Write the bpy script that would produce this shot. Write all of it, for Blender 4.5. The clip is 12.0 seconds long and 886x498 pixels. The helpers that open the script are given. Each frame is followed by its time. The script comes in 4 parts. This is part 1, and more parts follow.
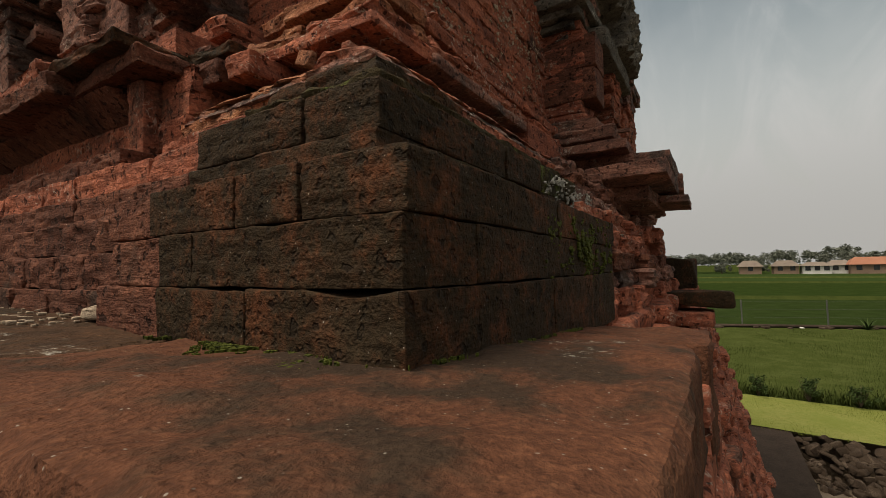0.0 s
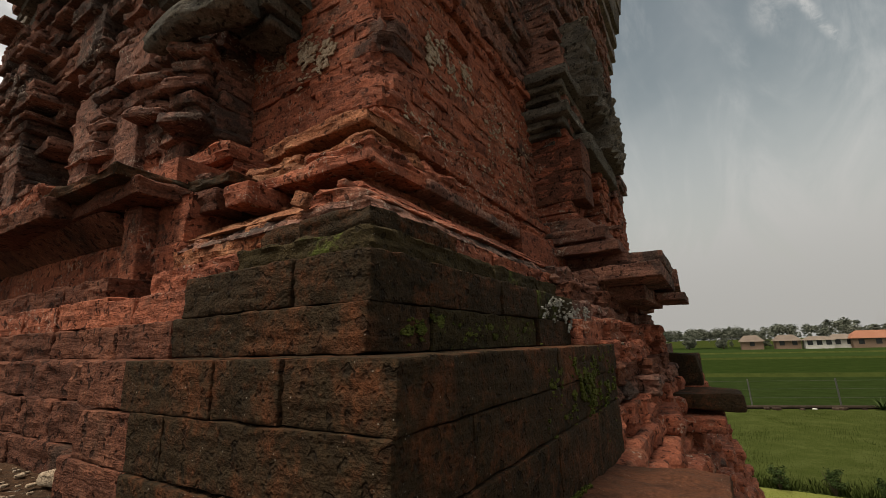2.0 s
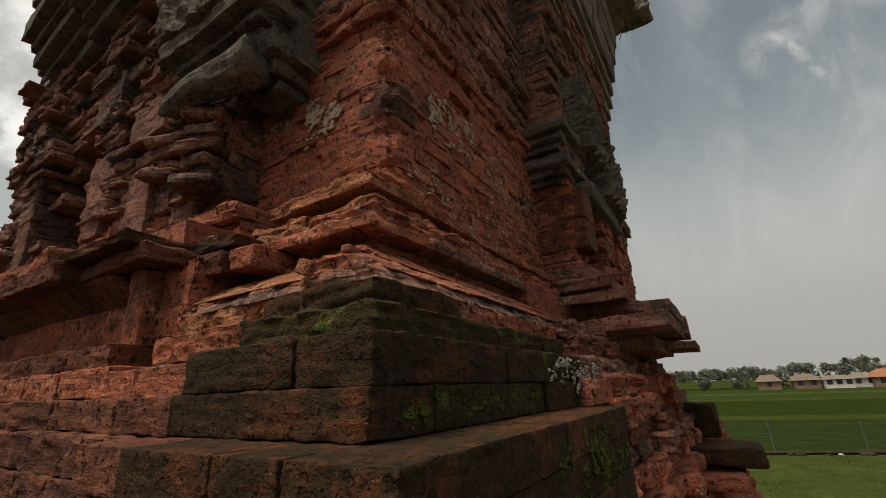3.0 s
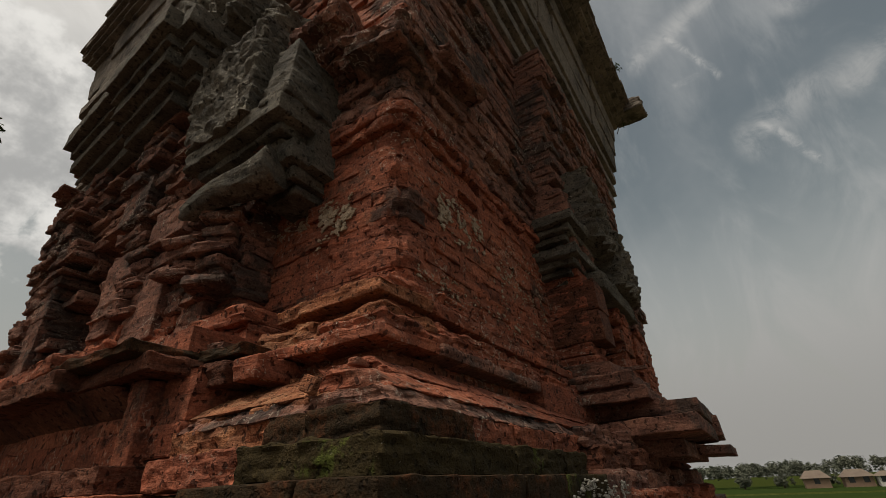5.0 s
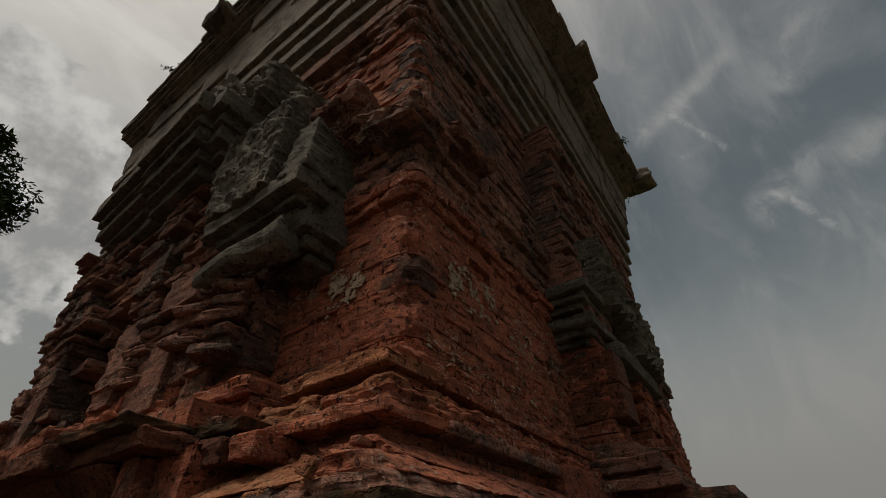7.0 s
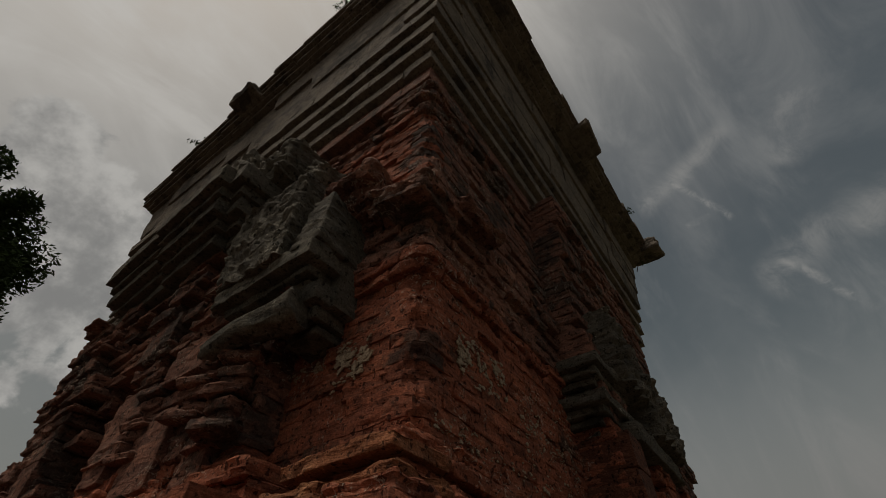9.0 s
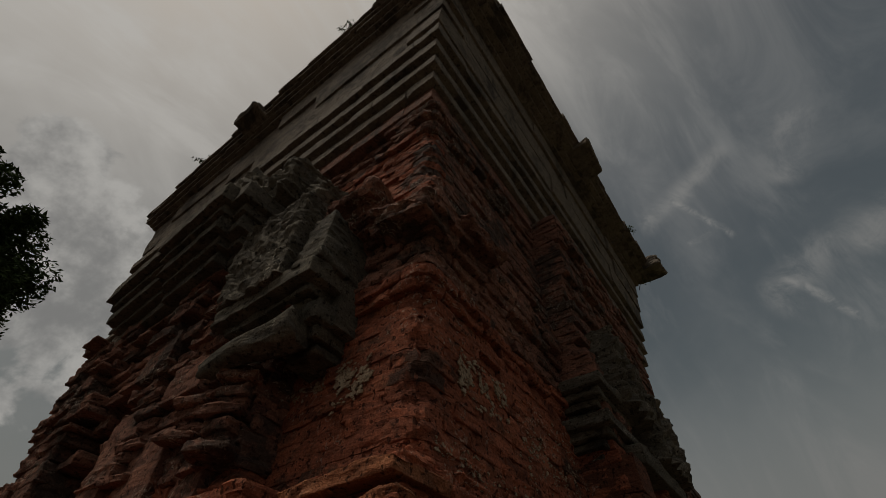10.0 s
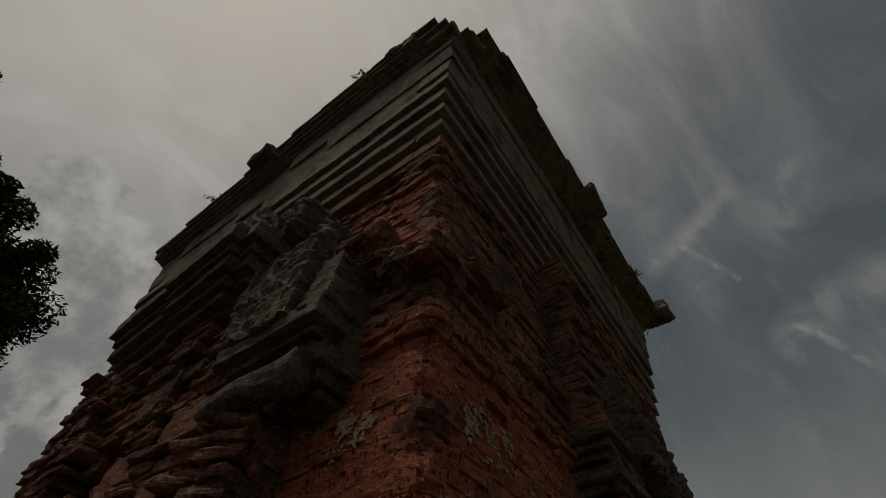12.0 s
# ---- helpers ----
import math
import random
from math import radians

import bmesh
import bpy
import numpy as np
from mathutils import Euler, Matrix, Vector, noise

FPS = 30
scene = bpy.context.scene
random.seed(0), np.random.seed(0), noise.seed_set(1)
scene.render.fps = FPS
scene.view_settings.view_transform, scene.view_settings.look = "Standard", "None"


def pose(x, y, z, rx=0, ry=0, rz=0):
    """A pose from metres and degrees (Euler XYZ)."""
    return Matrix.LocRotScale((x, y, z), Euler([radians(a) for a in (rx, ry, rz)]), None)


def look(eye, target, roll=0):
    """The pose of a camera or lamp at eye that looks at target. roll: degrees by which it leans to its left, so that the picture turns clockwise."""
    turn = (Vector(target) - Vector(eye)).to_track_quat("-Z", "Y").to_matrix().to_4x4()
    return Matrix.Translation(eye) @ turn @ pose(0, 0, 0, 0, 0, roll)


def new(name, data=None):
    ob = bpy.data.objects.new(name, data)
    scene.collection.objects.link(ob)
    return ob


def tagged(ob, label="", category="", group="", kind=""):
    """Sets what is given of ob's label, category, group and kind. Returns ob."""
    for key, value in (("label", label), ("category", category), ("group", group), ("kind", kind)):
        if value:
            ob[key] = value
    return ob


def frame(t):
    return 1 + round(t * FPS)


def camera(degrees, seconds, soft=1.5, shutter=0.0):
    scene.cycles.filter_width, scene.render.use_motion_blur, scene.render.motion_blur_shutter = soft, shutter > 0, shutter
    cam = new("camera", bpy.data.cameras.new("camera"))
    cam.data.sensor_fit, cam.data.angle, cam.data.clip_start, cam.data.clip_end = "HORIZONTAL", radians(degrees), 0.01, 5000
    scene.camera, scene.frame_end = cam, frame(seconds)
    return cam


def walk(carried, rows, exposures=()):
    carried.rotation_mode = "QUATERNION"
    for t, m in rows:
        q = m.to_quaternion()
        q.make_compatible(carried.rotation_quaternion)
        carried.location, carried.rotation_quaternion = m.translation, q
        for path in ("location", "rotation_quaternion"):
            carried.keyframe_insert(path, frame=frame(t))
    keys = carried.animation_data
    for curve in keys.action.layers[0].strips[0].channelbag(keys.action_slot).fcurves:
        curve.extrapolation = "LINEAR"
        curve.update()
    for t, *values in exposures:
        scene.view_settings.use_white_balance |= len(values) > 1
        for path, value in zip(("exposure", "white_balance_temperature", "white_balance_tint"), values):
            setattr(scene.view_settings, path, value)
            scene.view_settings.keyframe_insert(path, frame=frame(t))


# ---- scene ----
# World X runs away along the temple's shaded face, Y along its other face; the corner of the lowest courses is the origin.
cam = camera(91.7, 12.0, 0.5)
PATH = [
    (0, (-0.345, -0.261, 3.187), (1.352, 0.794, 3.276), -1.0),
    (0.5, (-0.336, -0.258, 3.22), (1.363, 0.783, 3.392), -0.9),
    (1, (-0.334, -0.258, 3.259), (1.361, 0.769, 3.528), -0.9),
    (1.5, (-0.334, -0.26, 3.293), (1.352, 0.757, 3.646), -1.4),
    (2, (-0.332, -0.26, 3.327), (1.339, 0.747, 3.768), -1.7),
    (2.5, (-0.334, -0.265, 3.356), (1.316, 0.736, 3.881), -2.0),
    (3, (-0.341, -0.273, 3.384), (1.279, 0.723, 4.005), -2.3),
    (3.2, (-0.342, -0.275, 3.395), (1.267, 0.719, 4.044), -2.3),
    (5, (-0.344, -0.278, 3.453), (1.129, 0.662, 4.426), -2.6),
    (5.5, (-0.338, -0.282, 3.458), (1.095, 0.645, 4.502), -2.5),
    (6, (-0.328, -0.278, 3.461), (1.062, 0.634, 4.572), -2.2),
    (6.5, (-0.321, -0.278, 3.462), (1.025, 0.625, 4.635), -1.9),
    (7, (-0.322, -0.279, 3.466), (0.976, 0.609, 4.702), -1.5),
    (7.2, (-0.325, -0.285, 3.472), (0.955, 0.6, 4.729), -1.2),
    (9, (-0.353, -0.296, 3.486), (0.76, 0.502, 4.944), -0.0),
    (9.5, (-0.355, -0.296, 3.49), (0.733, 0.486, 4.975), 0.1),
    (10, (-0.354, -0.298, 3.494), (0.706, 0.471, 5.005), 0.4),
    (10.5, (-0.353, -0.296, 3.498), (0.679, 0.458, 5.037), 0.7),
    (11, (-0.358, -0.291, 3.499), (0.633, 0.439, 5.075), 1.1),
    (11.5, (-0.359, -0.295, 3.503), (0.603, 0.427, 5.101), 1.8),
    (12, (-0.368, -0.294, 3.503), (0.56, 0.41, 5.128), 2.3),
]
EXPOSE = [(0.0, 0.62), (2.5, 0.56), (5.5, 0.02), (7.0, -0.36), (9.0, -0.82), (12.0, -1.06)]
walk(cam, [(t, look(eye, target, roll)) for t, eye, target, roll in PATH], EXPOSE)

rng = np.random.default_rng(7)
rnd = random.Random(11)

# ---------------------------------------------------------------- sky and sun
SUN_AZ, SUN_EL = radians(152), radians(68)
SUN_DIR = Vector((math.cos(SUN_EL) * math.cos(SUN_AZ), math.cos(SUN_EL) * math.sin(SUN_AZ), math.sin(SUN_EL)))


class Nodes:
    """Short hand for building a node tree."""

    def __init__(self, tree):
        self.t = tree
        tree.nodes.clear()

    def n(self, kind, **sets):
        node = self.t.nodes.new(kind)
        for key, value in sets.items():
            if key == "op":
                node.operation = value
            elif key == "blend":
                node.blend_type = value
            elif key == "data":
                node.data_type = value
        return node

    def link(self, a, b):
        self.t.links.new(a, b)

    def put(self, socket, value):
        if isinstance(value, (int, float, tuple, list)):
            socket.default_value = value
        else:
            self.link(value, socket)

    def math(self, op, a, b=0.0, clamp=False):
        m = self.n("ShaderNodeMath", op=op)
        m.use_clamp = clamp
        self.put(m.inputs[0], a)
        self.put(m.inputs[1], b)
        return m.outputs[0]

    def vmath(self, op, a, b=(0, 0, 0)):
        m = self.n("ShaderNodeVectorMath", op=op)
        self.put(m.inputs[0], a)
        self.put(m.inputs[1], b)
        return m.outputs["Value"] if op in ("DOT_PRODUCT", "LENGTH", "DISTANCE") else m.outputs[0]

    def noise(self, vec, scale, detail=4.0, rough=0.55, warp=0.0):
        m = self.n("ShaderNodeTexNoise")
        self.put(m.inputs["Vector"], vec)
        m.inputs["Scale"].default_value = scale
        m.inputs["Detail"].default_value = detail
        m.inputs["Roughness"].default_value = rough
        m.inputs["Distortion"].default_value = warp
        return m.outputs["Fac"]

    def voronoi(self, vec, scale, feature="F1"):
        m = self.n("ShaderNodeTexVoronoi")
        m.feature = feature
        self.put(m.inputs["Vector"], vec)
        m.inputs["Scale"].default_value = scale
        return m.outputs["Distance"]

    def wobble(self, vec, scale):
        m = self.n("ShaderNodeTexNoise")
        self.put(m.inputs["Vector"], vec)
        m.inputs["Scale"].default_value = scale
        m.inputs["Detail"].default_value = 3
        return m.outputs["Color"]

    def lum(self, colour):
        m = self.n("ShaderNodeRGBToBW")
        self.put(m.inputs["Color"], colour)
        return m.outputs["Val"]

    def flake(self, vec, scale):
        """A random grey for each cell of a shattered surface."""
        m = self.n("ShaderNodeTexVoronoi")
        self.put(m.inputs["Vector"], vec)
        m.inputs["Scale"].default_value = scale
        return m.outputs["Color"]

    def step(self, value, lo, hi, a=0.0, b=1.0):
        m = self.n("ShaderNodeMapRange")
        m.interpolation_type = "SMOOTHSTEP"
        self.put(m.inputs["Value"], value)
        m.inputs["From Min"].default_value, m.inputs["From Max"].default_value = lo, hi
        m.inputs["To Min"].default_value, m.inputs["To Max"].default_value = a, b
        return m.outputs["Result"]

    def mix(self, fac, a, b, blend="MIX"):
        m = self.n("ShaderNodeMix", data="RGBA", blend=blend)
        self.put(m.inputs[0], fac)
        self.put(m.inputs[6], a if not isinstance(a, tuple) else (*a[:3], 1))
        self.put(m.inputs[7], b if not isinstance(b, tuple) else (*b[:3], 1))
        return m.outputs[2]


def build_sky():
    world = bpy.data.worlds.new("hazy_sky")
    scene.world = world
    world.use_nodes = True
    k = Nodes(world.node_tree)
    way = k.n("ShaderNodeTexCoord").outputs["Generated"]
    sky = k.n("ShaderNodeTexSky")
    sky.sky_type, sky.sun_disc = "NISHITA", False
    sky.sun_elevation, sky.sun_rotation = SUN_EL, math.pi / 2 - SUN_AZ
    sky.air_density, sky.dust_density, sky.ozone_density = 1.2, 3.0, 1.0
    clear = k.mix(1.0, sky.outputs[0], (0.099, 0.081, 0.055), "MULTIPLY")
    # high thin haze, thickest towards the sun and the horizon
    glow = k.vmath("DOT_PRODUCT", way, tuple(SUN_DIR))
    sep = k.n("ShaderNodeSeparateXYZ")
    k.link(way, sep.inputs[0])
    up = sep.outputs["Z"]
    near_sun = k.step(glow, 0.45, 1.0)
    low = k.step(up, 0.52, 0.0)
    stretch = k.vmath("MULTIPLY", way, (2.2, 5.0, 2.2))
    wisps = k.step(k.noise(stretch, 1.3, 7, 0.6, 0.8), 0.42, 0.72)
    broad = k.step(k.noise(way, 1.7, 5, 0.55, 0.3), 0.35, 0.7)
    veil = k.math("ADD", k.math("MULTIPLY", wisps, 0.32), k.math("MULTIPLY", broad, 0.3))
    veil = k.math("ADD", veil, k.math("MULTIPLY", near_sun, 0.75))
    veil = k.math("ADD", veil, k.math("MULTIPLY", low, 0.75), clamp=True)
    haze = k.mix(near_sun, (0.42, 0.42, 0.41), (0.86, 0.82, 0.76))
    haze = k.mix(low, haze, (0.285, 0.276, 0.258))
    col = k.mix(veil, clear, haze)
    # heaped cloud low behind the tree
    puff = k.vmath("DISTANCE", way, (-0.03, 0.85, 0.52))
    lumps = k.math("ADD", k.math("MULTIPLY", k.noise(way, 8.0, 6, 0.55, 0.2), 0.46), k.math("MULTIPLY", puff, -1.0))
    heap = k.step(lumps, 0.0, 0.04)
    shade = k.step(k.noise(way, 9.0, 5, 0.6), 0.35, 0.65)
    col = k.mix(k.math("MULTIPLY", heap, 0.85), col, k.mix(shade, (0.36, 0.355, 0.345), (0.74, 0.72, 0.68)))
    # a dispersing vapour trail in two pieces, and single streaks of cirrus
    def streak(col, a, b, width, ragged, strength, colour, grain=11.0):
        a, b = Vector(a).normalized(), Vector(b).normalized()
        side, mid, reach = a.cross(b).normalized(), ((a + b) / 2).normalized(), (a - b).length / 2
        bend = k.math("MULTIPLY", k.math("SUBTRACT", k.noise(way, grain, 4, 0.6), 0.5), ragged)
        off = k.math("ABSOLUTE", k.math("ADD", k.vmath("DOT_PRODUCT", way, tuple(side)), bend))
        line = k.math("MULTIPLY", k.step(off, width, 0.0), k.step(k.vmath("DISTANCE", way, tuple(mid)), reach * 1.05, reach * 0.75))
        line = k.math("MULTIPLY", line, k.step(k.noise(way, grain * 2.3, 6, 0.68, 0.6), 0.34, 0.66, 0.05, 1.0))
        return k.mix(k.math("MULTIPLY", line, strength), col, colour)

    pale = (0.46, 0.45, 0.43)
    col = streak(col, (0.670, -0.079, 0.738), (0.752, -0.150, 0.642), 0.011, 0.020, 0.60, pale, 16)
    col = streak(col, (0.806, -0.176, 0.565), (0.860, -0.256, 0.442), 0.011, 0.022, 0.55, pale, 16)
    col = streak(col, (0.705, -0.005, 0.709), (0.625, -0.215, 0.750), 0.034, 0.050, 0.55, pale, 5)
    col = streak(col, (0.735, -0.120, 0.667), (0.745, -0.070, 0.664), 0.010, 0.020, 0.35, pale, 12)
    col = streak(col, (0.840, -0.130, 0.527), (0.742, -0.340, 0.578), 0.060, 0.080, 0.40, pale, 6)
    col = streak(col, (0.790, -0.285, 0.543), (0.715, -0.400, 0.573), 0.040, 0.070, 0.32, (0.47, 0.455, 0.43), 9)
    col = streak(col, (0.700, -0.240, 0.672), (0.600, -0.330, 0.729), 0.060, 0.080, 0.35, pale, 6)
    bg = k.n("ShaderNodeBackground")
    k.link(col, bg.inputs[0])
    bg.inputs[1].default_value = 1.0
    out = k.n("ShaderNodeOutputWorld")
    k.link(bg.outputs[0], out.inputs[0])


build_sky()
sun = new("sun", bpy.data.lights.new("sun", "SUN"))
sun.data.energy, sun.data.angle, sun.data.color = 2.3, radians(24), (1.0, 0.90, 0.76)
sun.matrix_world = look(SUN_DIR * 40, (0, 0, 0))


# ---------------------------------------------------------------- materials
def surface(name, build, rough=0.9, spec=0.12):
    """A material whose colour, bump height and roughness come from build(k, position, chance)."""
    m = bpy.data.materials.new(name)
    m.use_nodes = True
    k = Nodes(m.node_tree)
    geo = k.n("ShaderNodeNewGeometry")
    info = k.n("ShaderNodeObjectInfo")
    chance = k.math("FRACT", k.math("ADD", geo.outputs["Random Per Island"], k.math("MULTIPLY", info.outputs["Random"], 7.31)))
    colour, bump, depth, roughness = build(k, geo.outputs["Position"], chance)
    bsdf = k.n("ShaderNodeBsdfPrincipled")
    k.put(bsdf.inputs["Base Color"], colour if not isinstance(colour, tuple) else (*colour, 1))
    k.put(bsdf.inputs["Roughness"], rough if roughness is None else roughness)
    bsdf.inputs["Specular IOR Level"].default_value = spec
    if bump is not None:
        b = k.n("ShaderNodeBump")
        b.inputs["Strength"].default_value = 1.0
        b.inputs["Distance"].default_value = depth
        k.link(bump, b.inputs["Height"])
        k.link(b.outputs[0], bsdf.inputs["Normal"])
    out = k.n("ShaderNodeOutputMaterial")
    k.link(bsdf.outputs[0], out.inputs[0])
    return m


def fired_clay(dark, mid, pale, crust, crust_at, lichen_at, moss_at, scale=1.0, depth=0.018, strata=1.0, rust=0.0, chipped=0.0, veins=0.0):
    """Weathered brick: fired clay in three tones, dark crust, pale lichen and moss in blotches, pitted all over."""
    def build(k, p, chance):
        big = k.noise(p, 2.3 * scale, 4, 0.6)
        mid_n = k.noise(p, 11 * scale, 6, 0.65)
        fine = k.noise(p, 70 * scale, 5, 0.7)
        tone = k.math("ADD", k.math("MULTIPLY", chance, 0.26), k.math("MULTIPLY", mid_n, 0.95))
        col = k.mix(k.step(tone, 0.25, 0.6), dark, mid)
        col = k.mix(k.step(tone, 0.62, 1.0), col, pale)
        col = k.mix(k.step(fine, 0.50, 0.75, 0, 0.32), col, pale)
        if rust:
            worn = k.math("ADD", k.math("MULTIPLY", k.noise(p, 7 * scale, 5, 0.7), 0.8), k.math("MULTIPLY", fine, 0.25))
            col = k.mix(k.step(worn, 0.50, 0.68, 0, rust), col, (0.15, 0.050, 0.020))
        blot = k.math("ADD", k.math("MULTIPLY", big, 0.6), k.math("MULTIPLY", mid_n, 0.5))
        blot = k.math("ADD", blot, k.math("MULTIPLY", chance, 0.12))
        col = k.mix(k.step(blot, crust_at, crust_at + 0.14, 0, 0.9), col, crust)
        sp = k.math("ADD", k.math("MULTIPLY", k.noise(p, 5 * scale, 3), 0.6), k.math("MULTIPLY", k.noise(p, 55 * scale, 4, 0.75), 0.5))
        col = k.mix(k.step(sp, lichen_at, lichen_at + 0.07, 0, 0.8), col, (0.42, 0.40, 0.34))
        ms = k.math("ADD", k.math("MULTIPLY", k.noise(p, 3.1 * scale, 3), 0.65), k.math("MULTIPLY", k.noise(p, 38 * scale, 4, 0.7), 0.42))
        col = k.mix(k.step(ms, moss_at, moss_at + 0.1, 0, 0.85), col, (0.085, 0.105, 0.02))
        grit = k.noise(p, 260 * scale, 3, 0.75)
        col = k.mix(1.0, col, k.mix(k.step(grit, 0.3, 0.72), (0.86, 0.86, 0.87), (1.13, 1.13, 1.12)), "MULTIPLY")
        coarse = k.noise(p, 95 * scale, 3, 0.7)
        col = k.mix(1.0, col, k.mix(k.step(coarse, 0.34, 0.68), (0.74, 0.73, 0.73), (1.25, 1.24, 1.22)), "MULTIPLY")
        speck = k.step(k.voronoi(p, 120 * scale), 0.16, 0.08)
        speck = k.math("MULTIPLY", speck, k.step(k.noise(p, 31 * scale, 2), 0.52, 0.6))
        col = k.mix(k.math("MULTIPLY", speck, 0.55), col, (0.40, 0.36, 0.30))
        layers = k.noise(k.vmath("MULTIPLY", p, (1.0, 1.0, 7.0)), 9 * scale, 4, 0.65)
        # grooves and holes are coloured darker by the masks that sink the bump
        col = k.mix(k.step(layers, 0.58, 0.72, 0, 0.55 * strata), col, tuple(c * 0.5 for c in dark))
        pits = k.step(k.voronoi(p, 95 * scale), 0.05, 0.35)
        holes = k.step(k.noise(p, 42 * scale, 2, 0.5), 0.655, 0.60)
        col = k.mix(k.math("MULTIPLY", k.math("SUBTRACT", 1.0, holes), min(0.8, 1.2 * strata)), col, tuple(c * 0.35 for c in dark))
        h = k.math("ADD", k.math("MULTIPLY", mid_n, 0.9), k.math("MULTIPLY", fine, 0.26))
        h = k.math("ADD", h, k.math("MULTIPLY", pits, 0.10))
        h = k.math("ADD", h, k.math("MULTIPLY", grit, 0.06))
        h = k.math("ADD", h, k.math("MULTIPLY", coarse, 0.14))
        h = k.math("SUBTRACT", h, k.math("MULTIPLY", layers, 0.55 * strata))
        h = k.math("ADD", h, k.math("MULTIPLY", holes, 0.42 * min(1.0, 1.2 * strata)))
        if chipped:
            # spalled plates with sharp broken edges, flatter than wide
            bent = k.vmath("ADD", k.vmath("MULTIPLY", p, (1.0, 1.0, 2.6)), k.vmath("MULTIPLY", k.wobble(p, 14), (0.09, 0.09, 0.12)))
            plate, sliver = k.flake(bent, 9 * scale), k.flake(bent, 26 * scale)
            col = k.mix(chipped, col, k.mix(1.0, col, k.mix(plate, (0.55, 0.56, 0.60), (1.45, 1.38, 1.30)), "MULTIPLY"))
            col = k.mix(chipped, col, k.mix(1.0, col, k.mix(sliver, (0.78, 0.78, 0.78), (1.22, 1.20, 1.17)), "MULTIPLY"))
            h = k.math("ADD", h, k.math("MULTIPLY", k.lum(plate), 0.85 * chipped))
            h = k.math("ADD", h, k.math("MULTIPLY", k.lum(sliver), 0.40 * chipped))
        if veins:
            # pale salt left in thin broken lines
            line = k.math("ABSOLUTE", k.math("SUBTRACT", k.noise(p, 13 * scale, 3, 0.6, 0.6), 0.5))
            line = k.math("MULTIPLY", k.step(line, 0.020, 0.005), k.step(k.noise(p, 2.1, 3, 0.6), 0.46, 0.60))
            line = k.math("MULTIPLY", line, k.step(k.noise(p, 60, 2), 0.42, 0.55))
            col = k.mix(k.math("MULTIPLY", line, veins), col, (0.52, 0.46, 0.37))
        return col, h, depth, k.step(fine, 0.3, 0.8, 0.82, 0.98)
    return build


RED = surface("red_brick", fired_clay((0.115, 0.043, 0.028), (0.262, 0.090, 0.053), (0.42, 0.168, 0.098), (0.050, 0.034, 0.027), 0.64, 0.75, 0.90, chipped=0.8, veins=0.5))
# Orange of broken brick, made lighter and yellower for sunlight on the ledges
ORANGE = surface("crumbled_sunlit_orange_brick", fired_clay((0.12, 0.050, 0.029), (0.285, 0.115, 0.060), (0.50, 0.27, 0.15), (0.06, 0.034, 0.022), 0.72, 0.74, 0.86, 1.3, 0.030, chipped=0.8))
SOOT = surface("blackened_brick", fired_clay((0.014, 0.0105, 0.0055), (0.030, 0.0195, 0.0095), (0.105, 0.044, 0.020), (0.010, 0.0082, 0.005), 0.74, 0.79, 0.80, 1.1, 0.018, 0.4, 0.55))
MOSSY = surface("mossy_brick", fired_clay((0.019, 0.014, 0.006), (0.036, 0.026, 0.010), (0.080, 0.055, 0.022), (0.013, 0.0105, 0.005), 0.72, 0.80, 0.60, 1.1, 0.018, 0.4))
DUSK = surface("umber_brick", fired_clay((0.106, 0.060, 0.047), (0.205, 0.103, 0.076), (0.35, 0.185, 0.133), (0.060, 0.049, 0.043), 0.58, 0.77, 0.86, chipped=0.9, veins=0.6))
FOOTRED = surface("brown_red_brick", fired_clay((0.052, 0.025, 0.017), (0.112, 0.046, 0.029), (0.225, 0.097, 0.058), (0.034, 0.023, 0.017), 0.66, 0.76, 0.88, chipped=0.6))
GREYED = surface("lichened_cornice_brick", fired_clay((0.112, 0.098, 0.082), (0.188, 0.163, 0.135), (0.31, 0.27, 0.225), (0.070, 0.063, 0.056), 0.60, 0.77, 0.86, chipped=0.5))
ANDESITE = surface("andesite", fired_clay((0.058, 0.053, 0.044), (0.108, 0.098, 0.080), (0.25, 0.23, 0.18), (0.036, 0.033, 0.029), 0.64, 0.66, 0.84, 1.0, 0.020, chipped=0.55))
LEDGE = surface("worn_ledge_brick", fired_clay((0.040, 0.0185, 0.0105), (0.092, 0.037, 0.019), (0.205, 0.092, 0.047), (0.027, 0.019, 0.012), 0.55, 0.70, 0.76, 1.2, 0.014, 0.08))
# LEDGE copied darker and mossier: algae, plus the shade over the left slab
DIM_LEDGE = surface("algae_and_shade_ledge_brick", fired_clay((0.030, 0.018, 0.010), (0.064, 0.033, 0.017), (0.140, 0.074, 0.038), (0.022, 0.017, 0.010), 0.54, 0.66, 0.72, 1.2, 0.014, 0.25))
PLASTER = surface("old_plaster", fired_clay((0.21, 0.14, 0.095), (0.35, 0.27, 0.19), (0.50, 0.43, 0.33), (0.12, 0.05, 0.03), 0.70, 0.70, 0.95, 2.0, 0.010))
MOSS = surface("bright_moss", fired_clay((0.035, 0.042, 0.007), (0.070, 0.082, 0.012), (0.12, 0.125, 0.025), (0.03, 0.03, 0.012), 0.75, 0.90, 0.60, 2.0, 0.012))
CHALK = surface("white_bird_lime", fired_clay((0.20, 0.19, 0.16), (0.32, 0.31, 0.27), (0.44, 0.43, 0.38), (0.10, 0.07, 0.05), 0.80, 0.80, 0.95, 2.0, 0.006))


